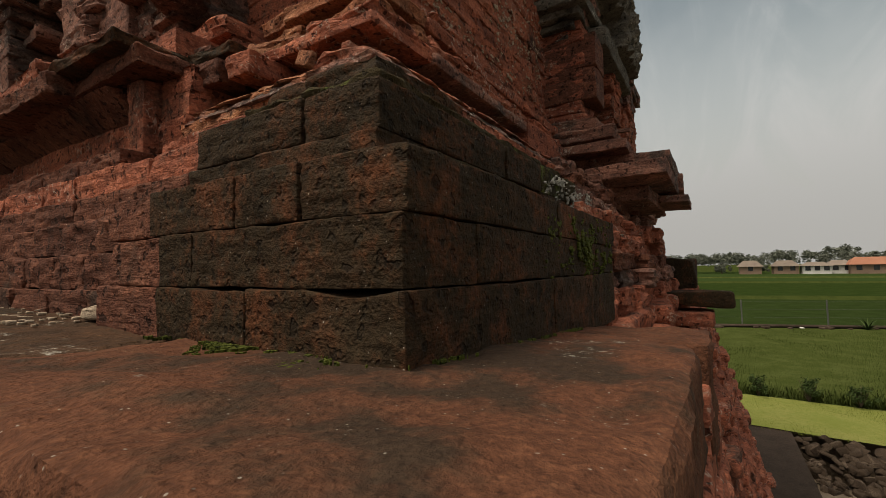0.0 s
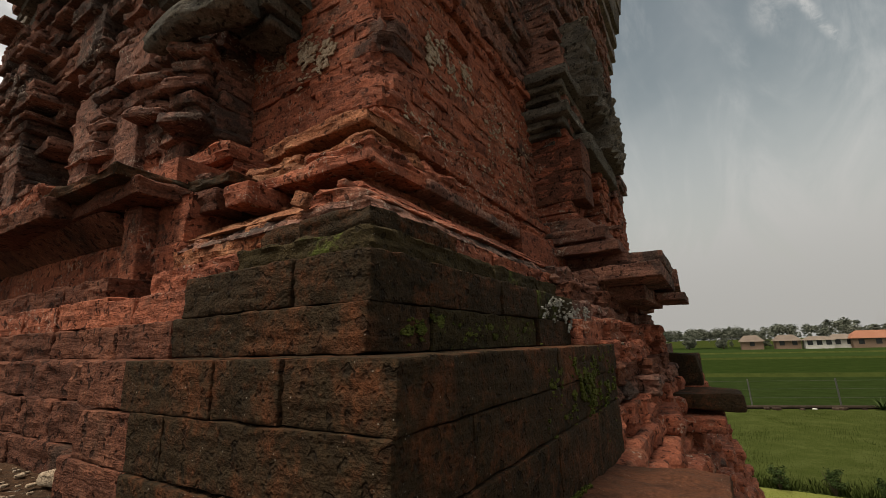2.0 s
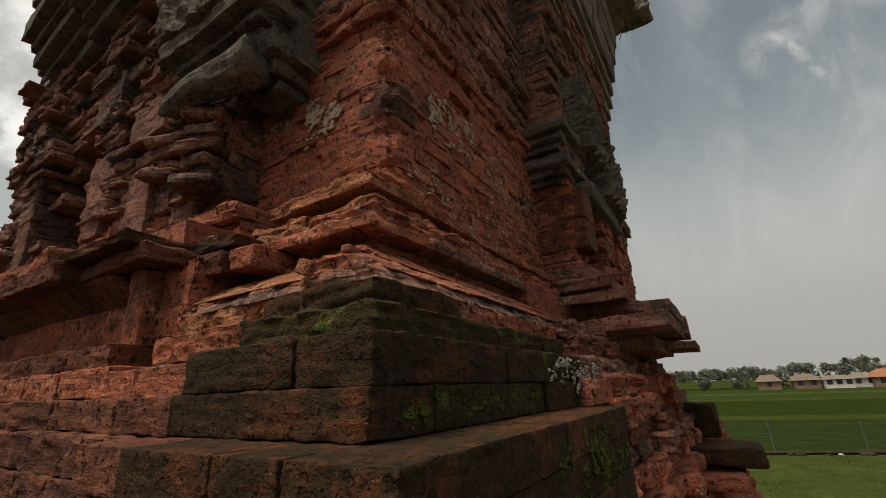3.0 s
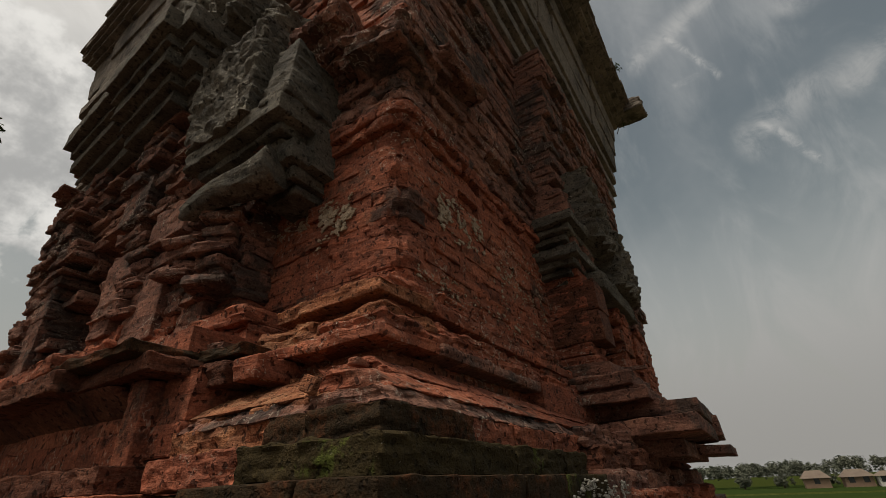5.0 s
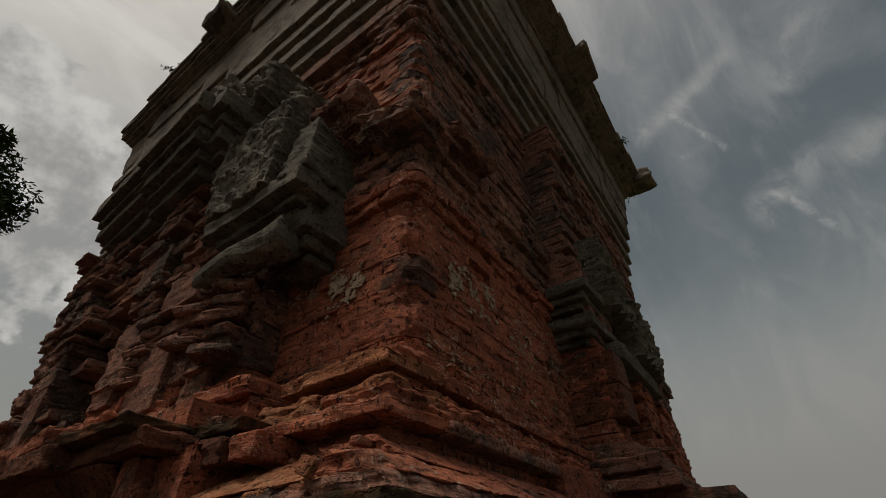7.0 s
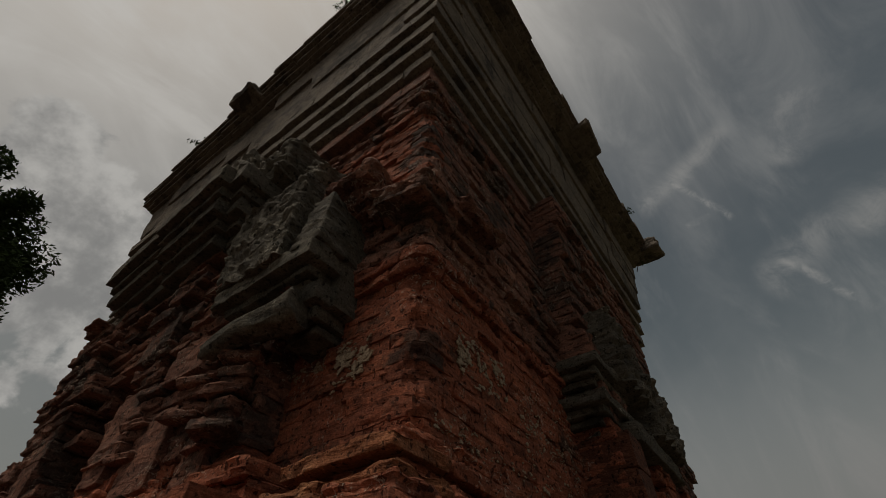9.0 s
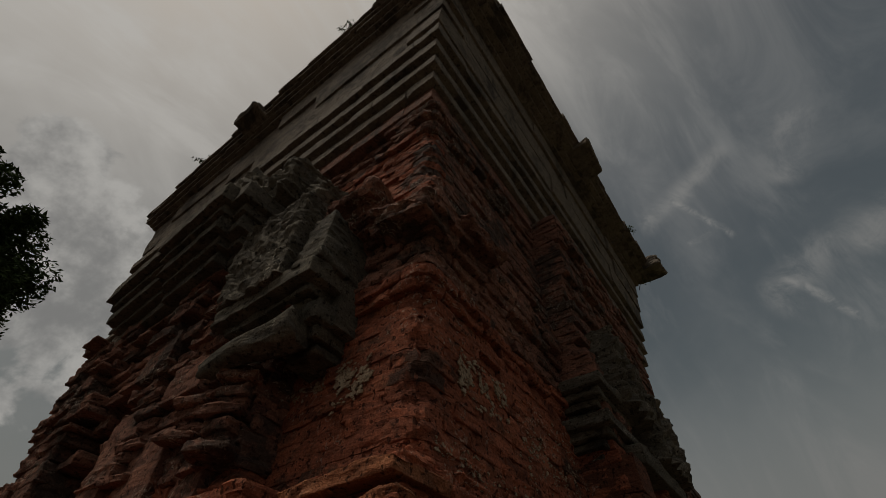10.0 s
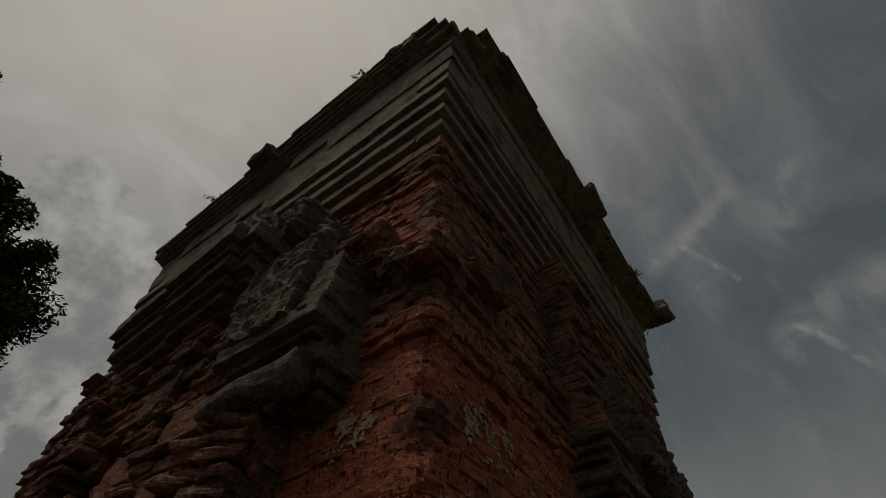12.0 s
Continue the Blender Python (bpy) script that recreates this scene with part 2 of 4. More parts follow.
def plain(tones, scale, depth=0.02, patch=0.4):
    """Ground cover, foliage or stone in two or three tones."""
    def build(k, p, chance):
        a = k.noise(p, scale, 5, 0.6)
        b = k.noise(p, scale * 9, 4, 0.65)
        f = k.math("ADD", k.math("MULTIPLY", a, 1.0 - patch), k.math("MULTIPLY", b, patch))
        f = k.math("ADD", k.math("MULTIPLY", f, 0.8), k.math("MULTIPLY", chance, 0.2))
        col = k.mix(k.step(f, 0.3, 0.52), tones[0], tones[1])
        col = k.mix(k.step(f, 0.5, 0.72), col, tones[2])
        return col, b, depth, None
    return build


LAWN = surface("sunlit_lawn", plain(((0.085, 0.100, 0.017), (0.125, 0.140, 0.025), (0.165, 0.165, 0.042)), 1.1, 0.03))
MEADOW = surface("meadow", plain(((0.024, 0.032, 0.008), (0.042, 0.053, 0.013), (0.066, 0.076, 0.022)), 1.3, 0.05), 0.95, 0.0)
PADDY = surface("rice_paddy", plain(((0.018, 0.028, 0.0075), (0.028, 0.041, 0.012), (0.044, 0.057, 0.018)), 0.9, 0.08), 0.95, 0.0)
LEAF = surface("leaf_green", plain(((0.022, 0.036, 0.010), (0.038, 0.058, 0.016), (0.065, 0.085, 0.026)), 1.5, 0.01))
# leaf tones greyed and lightened: the haze of distance is mixed into them
FARLEAF = surface("haze_toned_foliage", plain(((0.085, 0.092, 0.068), (0.110, 0.118, 0.088), (0.140, 0.145, 0.110)), 0.2, 0.05))
BARK = surface("bark", plain(((0.05, 0.035, 0.024), (0.09, 0.065, 0.045), (0.14, 0.11, 0.08)), 8, 0.01))
EARTH = surface("earth", plain(((0.06, 0.042, 0.028), (0.10, 0.070, 0.045), (0.15, 0.11, 0.07)), 2.5, 0.03))
ROCK = surface("bank_rock", plain(((0.022, 0.014, 0.009), (0.050, 0.034, 0.022), (0.11, 0.080, 0.056)), 6, 0.01))
CONCRETE = surface("dark_concrete", plain(((0.018, 0.012, 0.008), (0.034, 0.023, 0.016), (0.062, 0.044, 0.031)), 3, 0.006))
POST = surface("fence_post", plain(((0.05, 0.05, 0.045), (0.08, 0.08, 0.07), (0.12, 0.12, 0.10)), 5, 0.004))
TILE = surface("clay_roof_tile", plain(((0.22, 0.095, 0.056), (0.28, 0.125, 0.075), (0.34, 0.17, 0.11)), 0.6, 0.02))
TILE_OLD = surface("old_roof_tile", plain(((0.13, 0.10, 0.08), (0.17, 0.135, 0.105), (0.22, 0.18, 0.145)), 0.6, 0.02))
WALLPAINT = surface("house_paint", plain(((0.48, 0.45, 0.40), (0.60, 0.57, 0.52), (0.72, 0.70, 0.66)), 0.5, 0.01))
BRICKHOUSE = surface("house_brick", plain(((0.18, 0.12, 0.085), (0.23, 0.155, 0.11), (0.28, 0.20, 0.145)), 0.5, 0.01))
GLASS = surface("dark_window", plain(((0.02, 0.022, 0.025), (0.03, 0.032, 0.035), (0.05, 0.05, 0.05)), 1, 0.001), 0.15, 0.5)
WATER = surface("muddy_water", plain(((0.10, 0.075, 0.05), (0.13, 0.10, 0.07), (0.16, 0.125, 0.09)), 1.5, 0.004), 0.06, 0.5)


# ---------------------------------------------------------------- building tools
def mesh_of(name, verts, faces, smooth=True):
    me = bpy.data.meshes.new(name)
    me.from_pydata([tuple(v) for v in verts], [], [tuple(f) for f in faces])
    if smooth:
        me.polygons.foreach_set("use_smooth", [True] * len(me.polygons))
    me.update()
    if smooth:
        me.set_sharp_from_angle(angle=radians(34))
    return me


def part(name, me, material, parent=None, label=""):
    """Links a mesh (or bmesh) as one object under its thing or part."""
    if isinstance(me, bmesh.types.BMesh):
        bm, me = me, bpy.data.meshes.new(name)
        bm.to_mesh(me)
        bm.free()
    if not me.materials:
        me.materials.append(material)
    ob = new(name, me)
    if parent is not None:
        ob.parent = parent
    return tagged(ob, label)


def root(name, label, category, at=(0, 0, 0), group="", kind=""):
    ob = new(name)
    ob.empty_display_size = 0.1
    ob.location = at
    return tagged(ob, label, category, group, kind)


def lines(n, half, r):
    """Grid lines over [-half, half] with one line r inside each end."""
    r = min(r, half * 0.45)
    return np.concatenate(([-half], np.linspace(-half + r, half - r, n + 1), [half]))


def worn_block(size, div, r, rough, grain, seed, chips=1, crumb=0.0, crumb_scale=22.0):
    """Vertices and faces of a worn block round the origin: rounded edges, wavy faces, knocked corners."""
    g = np.random.default_rng(seed)
    half = np.array(size) / 2
    ax = [lines(div[i], half[i], r) for i in range(3)]
    verts, faces = [], []
    for axis in range(3):
        a, b = (axis + 1) % 3, (axis + 2) % 3
        A, B = np.meshgrid(ax[a], ax[b], indexing="ij")
        for sign in (-1, 1):
            v = np.zeros((A.size, 3))
            v[:, a], v[:, b], v[:, axis] = A.ravel(), B.ravel(), sign * half[axis]
            base = sum(len(x) for x in verts)
            na, nb = A.shape
            ids = np.arange(na * nb).reshape(na, nb) + base
            q = np.stack([ids[:-1, :-1], ids[1:, :-1], ids[1:, 1:], ids[:-1, 1:]], -1).reshape(-1, 4)
            faces.append(q if sign > 0 else q[:, ::-1])
            verts.append(v)
    v, f = np.concatenate(verts), np.concatenate(faces)
    # weld the seams
    key = np.round(v / max(half.max(), 1e-6) * 4e4).astype(np.int64)
    _, first, back = np.unique(key, axis=0, return_index=True, return_inverse=True)
    v, f = v[first], back.reshape(-1)[f]
    rr = np.minimum(r, half * 0.45)
    inner = half - rr
    q = np.clip(v, -inner, inner)
    d = (v - q) / rr
    ln = np.linalg.norm(d, axis=1, keepdims=True)
    n = d / np.maximum(ln, 1e-9)
    v = q + n * rr
    k1 = g.normal(size=(7, 3)) * grain
    k2 = g.normal(size=(7, 3)) * grain * 3.3
    w = np.sin(v @ k1.T + g.uniform(0, 6.28, 7)).sum(1) * 0.27 + np.sin(v @ k2.T + g.uniform(0, 6.28, 7)).sum(1) * 0.12
    v = v + n * (w * rough)[:, None]
    if crumb:
        strata = np.array((0.75, 0.75, 2.6))
        at = g.uniform(-40, 40, 3)
        w = np.array([noise.fractal(Vector(p * crumb_scale * strata + at), 0.85, 2.15, 6) for p in v])
        v = v + n * (w * crumb)[:, None]
    for _ in range(chips):
        c = half * g.choice([-1.0, 1.0], 3)
        c[0] = g.uniform(-half[0], half[0]) if g.random() < 0.5 else c[0]
        reach = g.uniform(0.25, 0.7) * min(size[1], size[2])
        dist = np.linalg.norm(v - c, axis=1)
        pull = np.clip(1 - dist / reach, 0, 1)[:, None] * g.uniform(0.25, 0.6)
        v = v - (c - c * 0.72) * pull * (reach / np.linalg.norm(half)) * 1.6
    return v, f


class Heap:
    """Collects many worn blocks into one mesh; with a holder the first 300 become bricks of their own under it."""

    def __init__(self, holder=None, material=None):
        self.v, self.f, self.n = [], [], 0
        self.holder, self.material, self.left = holder, material, 300

    def add(self, v, f):
        self.v.append(v)
        self.f.append(f + self.n)
        self.n += len(v)

    def link(self, name, material, parent, label=""):
        if not self.n:
            return None
        ob = part(name, mesh_of(name, np.concatenate(self.v), np.concatenate(self.f).tolist()), material, parent, label)
        return tagged(ob, kind="stuff")


def turned(v, face):
    """Block coordinates (along, outwards, up) to world directions of a face: 'R' looks to -Y, 'L' to -X."""
    if face == "R":
        return np.stack([v[:, 0], -v[:, 1], v[:, 2]], 1)
    return np.stack([-v[:, 1], v[:, 0], v[:, 2]], 1)


def flip(f, face):
    return f[:, ::-1] if face == "R" else f


def spot(face, along, out, z):
    """World place of a point: distance along the face, its outward coordinate (Y on R, X on L), height."""
    return np.array((along, out, z)) if face == "R" else np.array((out, along, z))


SEED = [100]


def lay(face, u0, u1, z0, z1, out, material, single=None, heap=None, length=(0.2, 0.36), depth=0.13, rough=0.004,
        jut=0.006, r=0.008, div=(4, 2, 2), gap=0.003, grain=22, lost=0.0, chips=1, first=0.0, slope=0.0, crumb=0.0, crumb_scale=22.0, shear=0.0, cuts=(), loose=False, corner=None):
    """One course of bricks from u0 to u1. out: the face's outward coordinate, a number or a function of the distance along.
    With single every brick becomes a part of that object, otherwise it joins heap."""
    u = u0
    while u < u1 - 0.02:
        ln = first if (u == u0 and first) else rnd.uniform(*length)
        ahead = [c for c in cuts if c > u + 0.01]
        if ahead:
            ln = ahead[0] - u
        elif u1 - (u + ln) < 0.1:
            ln = u1 - u
        mid = u + ln / 2
        o = out(mid) if callable(out) else out
        push = rnd.gauss(0, jut)
        if rnd.random() < lost:
            push = -rnd.uniform(0.02, 0.07)
        SEED[0] += 1
        v, f = worn_block((ln - gap, depth, z1 - z0 - gap), div, r, rough, grain, SEED[0], chips, crumb, crumb_scale)
        if shear:
            v[:, 1] += v[:, 2] / (z1 - z0) * shear
        v = turned(v, face)
        c = spot(face, mid, o + depth / 2 - push, (z0 + z1) / 2 + slope * mid)
        if corner is not None and u < corner[0] + corner[1] and ln > 0.05:
            # wear the arris back unevenly
            w = v + c
            for p in w:
                cut = 0.055 + 0.060 * noise.noise(Vector((1.3, 2.1, p[2] * 7.0))) + 0.035 * noise.noise(Vector((p[0] * 30, p[1] * 30, p[2] * 24)))
                lack = cut - (p[0] - corner[0]) - (p[1] - corner[1])
                if lack > 0:
                    p[0] += lack / 2
                    p[1] += lack / 2
            v = w - c
        if single is None and heap.holder is not None and heap.left > 0 and not loose:
            heap.left -= 1
            ob = part("brick", mesh_of("brick", v, flip(f, face).tolist()), heap.material, heap.holder)
            ob.location = c
        elif single is not None:
            ob = part("brick", mesh_of("brick", v, flip(f, face).tolist()), material, single)
            ob.location = c
        else:
            heap.add(v + c, flip(f, face))
        u += ln


def box(x0, x1, y0, y1, z0, z1):
    bm = bmesh.new()
    bmesh.ops.create_cube(bm, size=1.0)
    for v in bm.verts:
        v.co = Vector((x0 if v.co.x < 0 else x1, y0 if v.co.y < 0 else y1, z0 if v.co.z < 0 else z1))
    return bm


def single_block(name, size, place, material, parent, label="", turn=(0, 0, 0), div=(10, 6, 6), r=0.012, rough=0.006, grain=14, chips=2, crumb=0.0, crumb_scale=22.0):
    SEED[0] += 1
    v, f = worn_block(size, div, r, rough, grain, SEED[0], chips, crumb, crumb_scale)
    ob = part(name, mesh_of(name, v, f.tolist()), material, parent, label)
    ob.location = place
    ob.rotation_euler = [radians(a) for a in turn]
    return ob



def flakes(name, face, u0, u1, z0, z1, out, count, size, material, parent, label="", lean=0.0, up=False):
    """A patch of thin irregular flakes clinging to a face (or, with up, lying on a level surface at height out)."""
    v, f = [], []
    for _ in range(count):
        u, w = rnd.uniform(u0, u1), rnd.triangular(z0, z1)
        if noise.noise(Vector((u * 14, w * 14, size * 900))) + 1.1 * noise.noise(Vector((u * 55, w * 40, size * 500))) < 0.10:
            continue
        k, s = rnd.randint(8, 12), size * min(3.2, math.exp(rnd.gauss(0, 0.65)))
        t = rnd.uniform(0.0004, 0.0012)
        base = len(v)
        ring = []
        for i in range(k):
            a = 2 * math.pi * i / k
            r = s * rnd.uniform(0.25, 1.0)
            ring.append((math.cos(a) * r * 1.4, math.sin(a) * r * 0.8))
        for scale, h in ((1.0, -0.004), (0.92, t), (0.0, t)):
            for a, b in ring if scale else ring[:1]:
                uu, ww = u + a * scale, w + b * scale
                o = out(uu, ww) if callable(out) else out
                if up:
                    v.append(tuple(spot("R", uu, ww, o + h)))
                else:
                    v.append(tuple(spot(face, uu, o - h, ww)))
        for i in range(k):
            j = (i + 1) % k
            f.append((base + i, base + j, base + k + j, base + k + i))
            f.append((base + k + i, base + k + j, base + 2 * k))
    return tagged(part(name, mesh_of(name, v, f, False), material, parent, label), kind="stuff")


# ---- place ----
# ---------------------------------------------------------------- the temple
temple = root("brick_temple", "ruined red brick temple tower with grey stone carvings", "temple", (0, 0, 0))
X_END, Y_END = 5.9, 5.45          # far corners of the tower's body

# --- ledge on which the corner stands: three large worn slabs, sinking a little along the face
def ledge_slab(name, x0, x1, y0, y1, top, thick, material, label, tilt=0.0, div=(26, 26, 8)):
    div = tuple(int(n * 1.7) for n in div)
    ob = single_block(name, (x1 - x0, y1 - y0, thick), ((x0 + x1) / 2, (y0 + y1) / 2, top - thick / 2), material, temple, label,
                      (0, tilt, 0), div, 0.014, 0.002, 9, 2, 0.008, 9.0)
    return ob


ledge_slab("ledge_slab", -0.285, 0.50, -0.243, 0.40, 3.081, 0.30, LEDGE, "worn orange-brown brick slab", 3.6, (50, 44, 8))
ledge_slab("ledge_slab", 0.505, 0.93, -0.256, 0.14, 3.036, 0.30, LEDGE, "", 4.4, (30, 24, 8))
# shade on this slab is put into its darker brick tone
ledge_slab("ledge_slab", -0.262, 0.10, 0.405, 1.6, 3.092, 0.30, DIM_LEDGE, "brown ledge slab, darkened for algae and shade", 0.6, (24, 60, 8))

# --- lowest three courses, black with algae
low = part("lower_corner", box(0.10, 1.0, 0.10, 0.66, 2.95, 3.30), SOOT, temple, "blackened lower corner courses")


def quoin(n, z0, z1, x0, y0, lend, rend, mat_l, mat_r, parent, long=True, lengths=(0.24, 0.40), **kw):
    """A course round the corner; the corner brick lies along one face, then along the other."""
    d = kw.get("depth", 0.13)
    kw.setdefault("jut", 0.002)
    if long:
        lay("R", x0, rend, z0, z1, y0, mat_r, parent, length=lengths, **kw)
        lay("L", y0 + d, lend, z0, z1, x0, mat_l, parent, length=lengths, **kw)
    else:
        lay("L", y0, lend, z0, z1, x0, mat_l, parent, length=lengths, **kw)
        lay("R", x0 + d, rend, z0, z1, y0, mat_r, parent, length=lengths, **kw)


NEAR = dict(div=(48, 10, 14), r=0.0022, rough=0.0007, grain=16, gap=0.0016, chips=1, depth=0.16, crumb=0.0022, crumb_scale=30)
for face, u0, u1, z0, z1, out, cuts, mat in (
        ("L", -0.008, 0.478, 3.035, 3.165, -0.012, (0.251, 0.478), SOOT), ("L", 0.478, 0.712, 3.05, 3.165, -0.006, (0.712,), FOOTRED),
        ("R", 0.148, 1.06, 3.02, 3.165, -0.008, (0.459, 0.77), SOOT),
        ("L", -0.002, 0.484, 3.165, 3.246, -0.004, (0.389, 0.484), SOOT), ("L", 0.484, 0.668, 3.165, 3.243, -0.002, (0.668,), FOOTRED),
        ("R", 0.156, 1.08, 3.165, 3.246, -0.002, (0.62, 1.04), SOOT),
        ("L", 0.156, 0.52, 3.246, 3.319, 0.0, (0.243, 0.287, 0.52), SOOT), ("L", 0.52, 0.70, 3.246, 3.319, 0.008, (0.70,), FOOTRED),
        ("R", 0.0, 1.09, 3.246, 3.319, -0.004, (0.51, 0.83), SOOT)):
    lay(face, u0, u1, z0, z1, out, mat, low, cuts=cuts, jut=0.0015, **NEAR)

# --- second step: two courses, set back
second = part("second_step", box(0.20, 1.3, 0.20, 1.0, 3.30, 3.46), SOOT, temple, "blackened second step")
MID = dict(div=(36, 8, 11), r=0.003, rough=0.001, grain=18, gap=0.0016, chips=1, depth=0.16, jut=0.0015, crumb=0.0032, crumb_scale=26)
lay("L", 0.137, 0.641, 3.319, 3.393, 0.122, SOOT, second, cuts=(0.42, 0.641), **MID)
lay("L", 0.641, 0.86, 3.319, 3.393, 0.125, FOOTRED, second, **MID)
lay("R", 0.285, 0.80, 3.319, 3.393, 0.139, MOSSY, second, length=(0.3, 0.42), **MID)
lay("R", 0.80, 1.10, 3.319, 3.393, 0.128, SOOT, second, **MID)
lay("R", 1.10, 1.40, 3.319, 3.393, 0.125, FOOTRED, second, **MID)
lay("R", 0.127, 0.815, 3.393, 3.472, 0.137, SOOT, second, cuts=(0.58, 0.815), **MID)
lay("R", 0.815, 1.16, 3.393, 3.472, 0.130, MOSSY, second, **MID)
lay("R", 1.16, 1.42, 3.393, 3.472, 0.128, DUSK, second, **MID)
lay("L", 0.30, 0.613, 3.393, 3.472, 0.127, SOOT, second, cuts=(0.613,), **MID)
lay("L", 0.613, 1.0, 3.385, 3.455, 0.130, RED, second, **MID)

# --- third step and the crumbled mouldings under the wall
third = part("moulded_foot", box(0.80, 2.2, 0.70, 0.95, 3.44, 4.05), RED, temple, "crumbling moulded foot of the wall")
FOOT = dict(div=(26, 8, 8), r=0.004, rough=0.002, grain=20, gap=0.001, chips=2, depth=0.2, crumb=0.008, crumb_scale=18)
FOOT["jut"] = 0.002
quoin(0, 3.472, 3.540, 0.222, 0.212, 0.60, 1.25, MOSSY, MOSSY, third, True, (0.3, 0.5), **FOOT)
lay("L", 0.60, 1.02, 3.472, 3.545, 0.245, RED, third, **FOOT)
lay("R", 0.277, 0.62, 3.540, 3.605, 0.270, SOOT, third, cuts=(0.62,), **FOOT)
lay("R", 0.62, 2.2, 3.540, 3.605, 0.278, RED, third, **FOOT)
lay("L", 0.47, 0.60, 3.540, 3.605, 0.283, SOOT, third, **FOOT)
lay("L", 0.60, 1.02, 3.545, 3.610, 0.30, ORANGE, third, **FOOT)
# chamfered course and the slope up to the recess
for z0, z1, x0, y0, lean, ml, mr in ((3.605, 3.645, 0.315, 0.300, -0.040, DUSK, DUSK), (3.645, 3.70, 0.365, 0.345, -0.085, ORANGE, RED), (3.70, 3.752, 0.458, 0.42, -0.075, ORANGE, RED)):
    kw = dict(FOOT, crumb=0.012, shear=lean)
    lay("R", x0, 2.25, z0, z1, y0, mr, third, length=(0.3, 0.5), **kw)
    lay("L", y0 + 0.2, 1.02, z0, z1, x0, ml, third, length=(0.25, 0.45), **kw)
quoin(4, 3.752, 3.80, 0.535, 0.495, 1.02, 2.25, RED, RED, third, True, (0.3, 0.5), **FOOT)
BROKEN = dict(div=(22, 9, 5), r=0.006, rough=0.004, grain=18, gap=0.0, chips=3, depth=0.26, jut=0.010, crumb=0.017, crumb_scale=12)
PLATE = dict(div=(26, 10, 4), r=0.005, rough=0.004, grain=14, gap=0.0, chips=3, depth=0.28, jut=0.006, crumb=0.010, crumb_scale=9)
quoin(5, 3.80, 3.838, 0.445, 0.425, 1.0, 2.25, RED, DUSK, third, False, (0.3, 0.55), **PLATE)
# ORANGE on the L side carries sunlight in its tone
quoin(6, 3.838, 3.885, 0.485, 0.445, 1.0, 2.25, ORANGE, RED, third, True, (0.16, 0.34), **BROKEN)
quoin(7, 3.885, 3.925, 0.515, 0.47, 1.0, 2.25, ORANGE, RED, third, False, (0.16, 0.34), **BROKEN)
quoin(8, 3.925, 3.972, 0.60, 0.53, 1.0, 2.28, DUSK, RED, third, True, (0.2, 0.34), **BROKEN)
quoin(9, 3.972, 4.02, 0.535, 0.50, 1.0, 2.28, ORANGE, RED, third, False, (0.3, 0.5), **PLATE)
quoin(10, 4.02, 4.06, 0.60, 0.53, 1.0, 2.28, ORANGE, RED, third, True, (0.2, 0.34), **BROKEN)
quoin(11, 4.06, 4.10, 0.66, 0.56, 1.0, 2.28, RED, RED, third, False, (0.2, 0.34), **BROKEN)
# crumbs of brick lying on the slope
for face, u0, u1, base, count, mat in (("L", 0.46, 1.0, 0.318, 90, ORANGE), ("R", 0.40, 1.9, 0.302, 110, RED)):
    crumbs = Heap()
    for _ in range(count):
        zz = rnd.uniform(3.625, 3.75)
        SEED[0] += 1
        w = rnd.uniform(0.012, 0.042)
        v, f = worn_block((w * 1.5, w, w * 0.7), (4, 4, 3), w * 0.2, w * 0.1, 60, SEED[0], 2)
        crumbs.add(turned(v, face) + spot(face, rnd.uniform(u0, u1), base + (zz - 3.615) * 1.45, zz), flip(f, face))
    crumbs.link("rubble", mat, temple, "loose crumbs of broken brick")
# a pale chip and a light stone left lying
single_block("chip", (0.016, 0.05, 0.036), (0.305, 0.50, 3.665), ORANGE, temple, "pale brick chip", (20, 10, 0), (6, 6, 6), 0.004, 0.002, 30, 2)
single_block("pale_stone", (0.045, 0.055, 0.026), (0.045, 0.84, 3.104), PLASTER, temple, "pale loose stone", (0, 8, 20), (8, 8, 6), 0.012, 0.006, 20, 2)

debris = Heap()
for _ in range(46):
    w = rnd.uniform(0.004, 0.012)
    SEED[0] += 1
    v, f = worn_block((w * 1.4, w, w * 0.6), (3, 3, 2), w * 0.2, w * 0.1, 60, SEED[0], 2)
    debris.add(v + np.array((rnd.uniform(-0.08, 0.05), rnd.triangular(0.72, 1.5, 0.9), 3.094 + w * 0.25)), f)
debris.link("debris", PLASTER, temple, "pale crumbs fallen on the ledge")

# --- body of the tower
def inner(name, face, z0, z1, material, label):
    """A slim core inside one face, which carries its bricks."""
    b = box(1.2, 5.0, 0.9, 1.1, z0, z1) if face == "R" else box(0.95, 1.1, 1.2, 4.6, z0, z1)
    return part(name, b, material, temple, label)


walls, dusk, grey = {}, {}, {}
for face in "RL":
    walls[face] = Heap(inner("wall_face", face, 4.1, 4.8, RED, "weathered red brick wall face"), RED)
    dusk[face] = Heap(inner("upper_wall", face, 4.9, 6.8, DUSK, "darkened, eroded upper brickwork"), DUSK)
    grey[face] = Heap(inner("stepped_cornice", face, 6.9, 9.3, GREYED, "grey-brown stepped cornice"), GREYED)


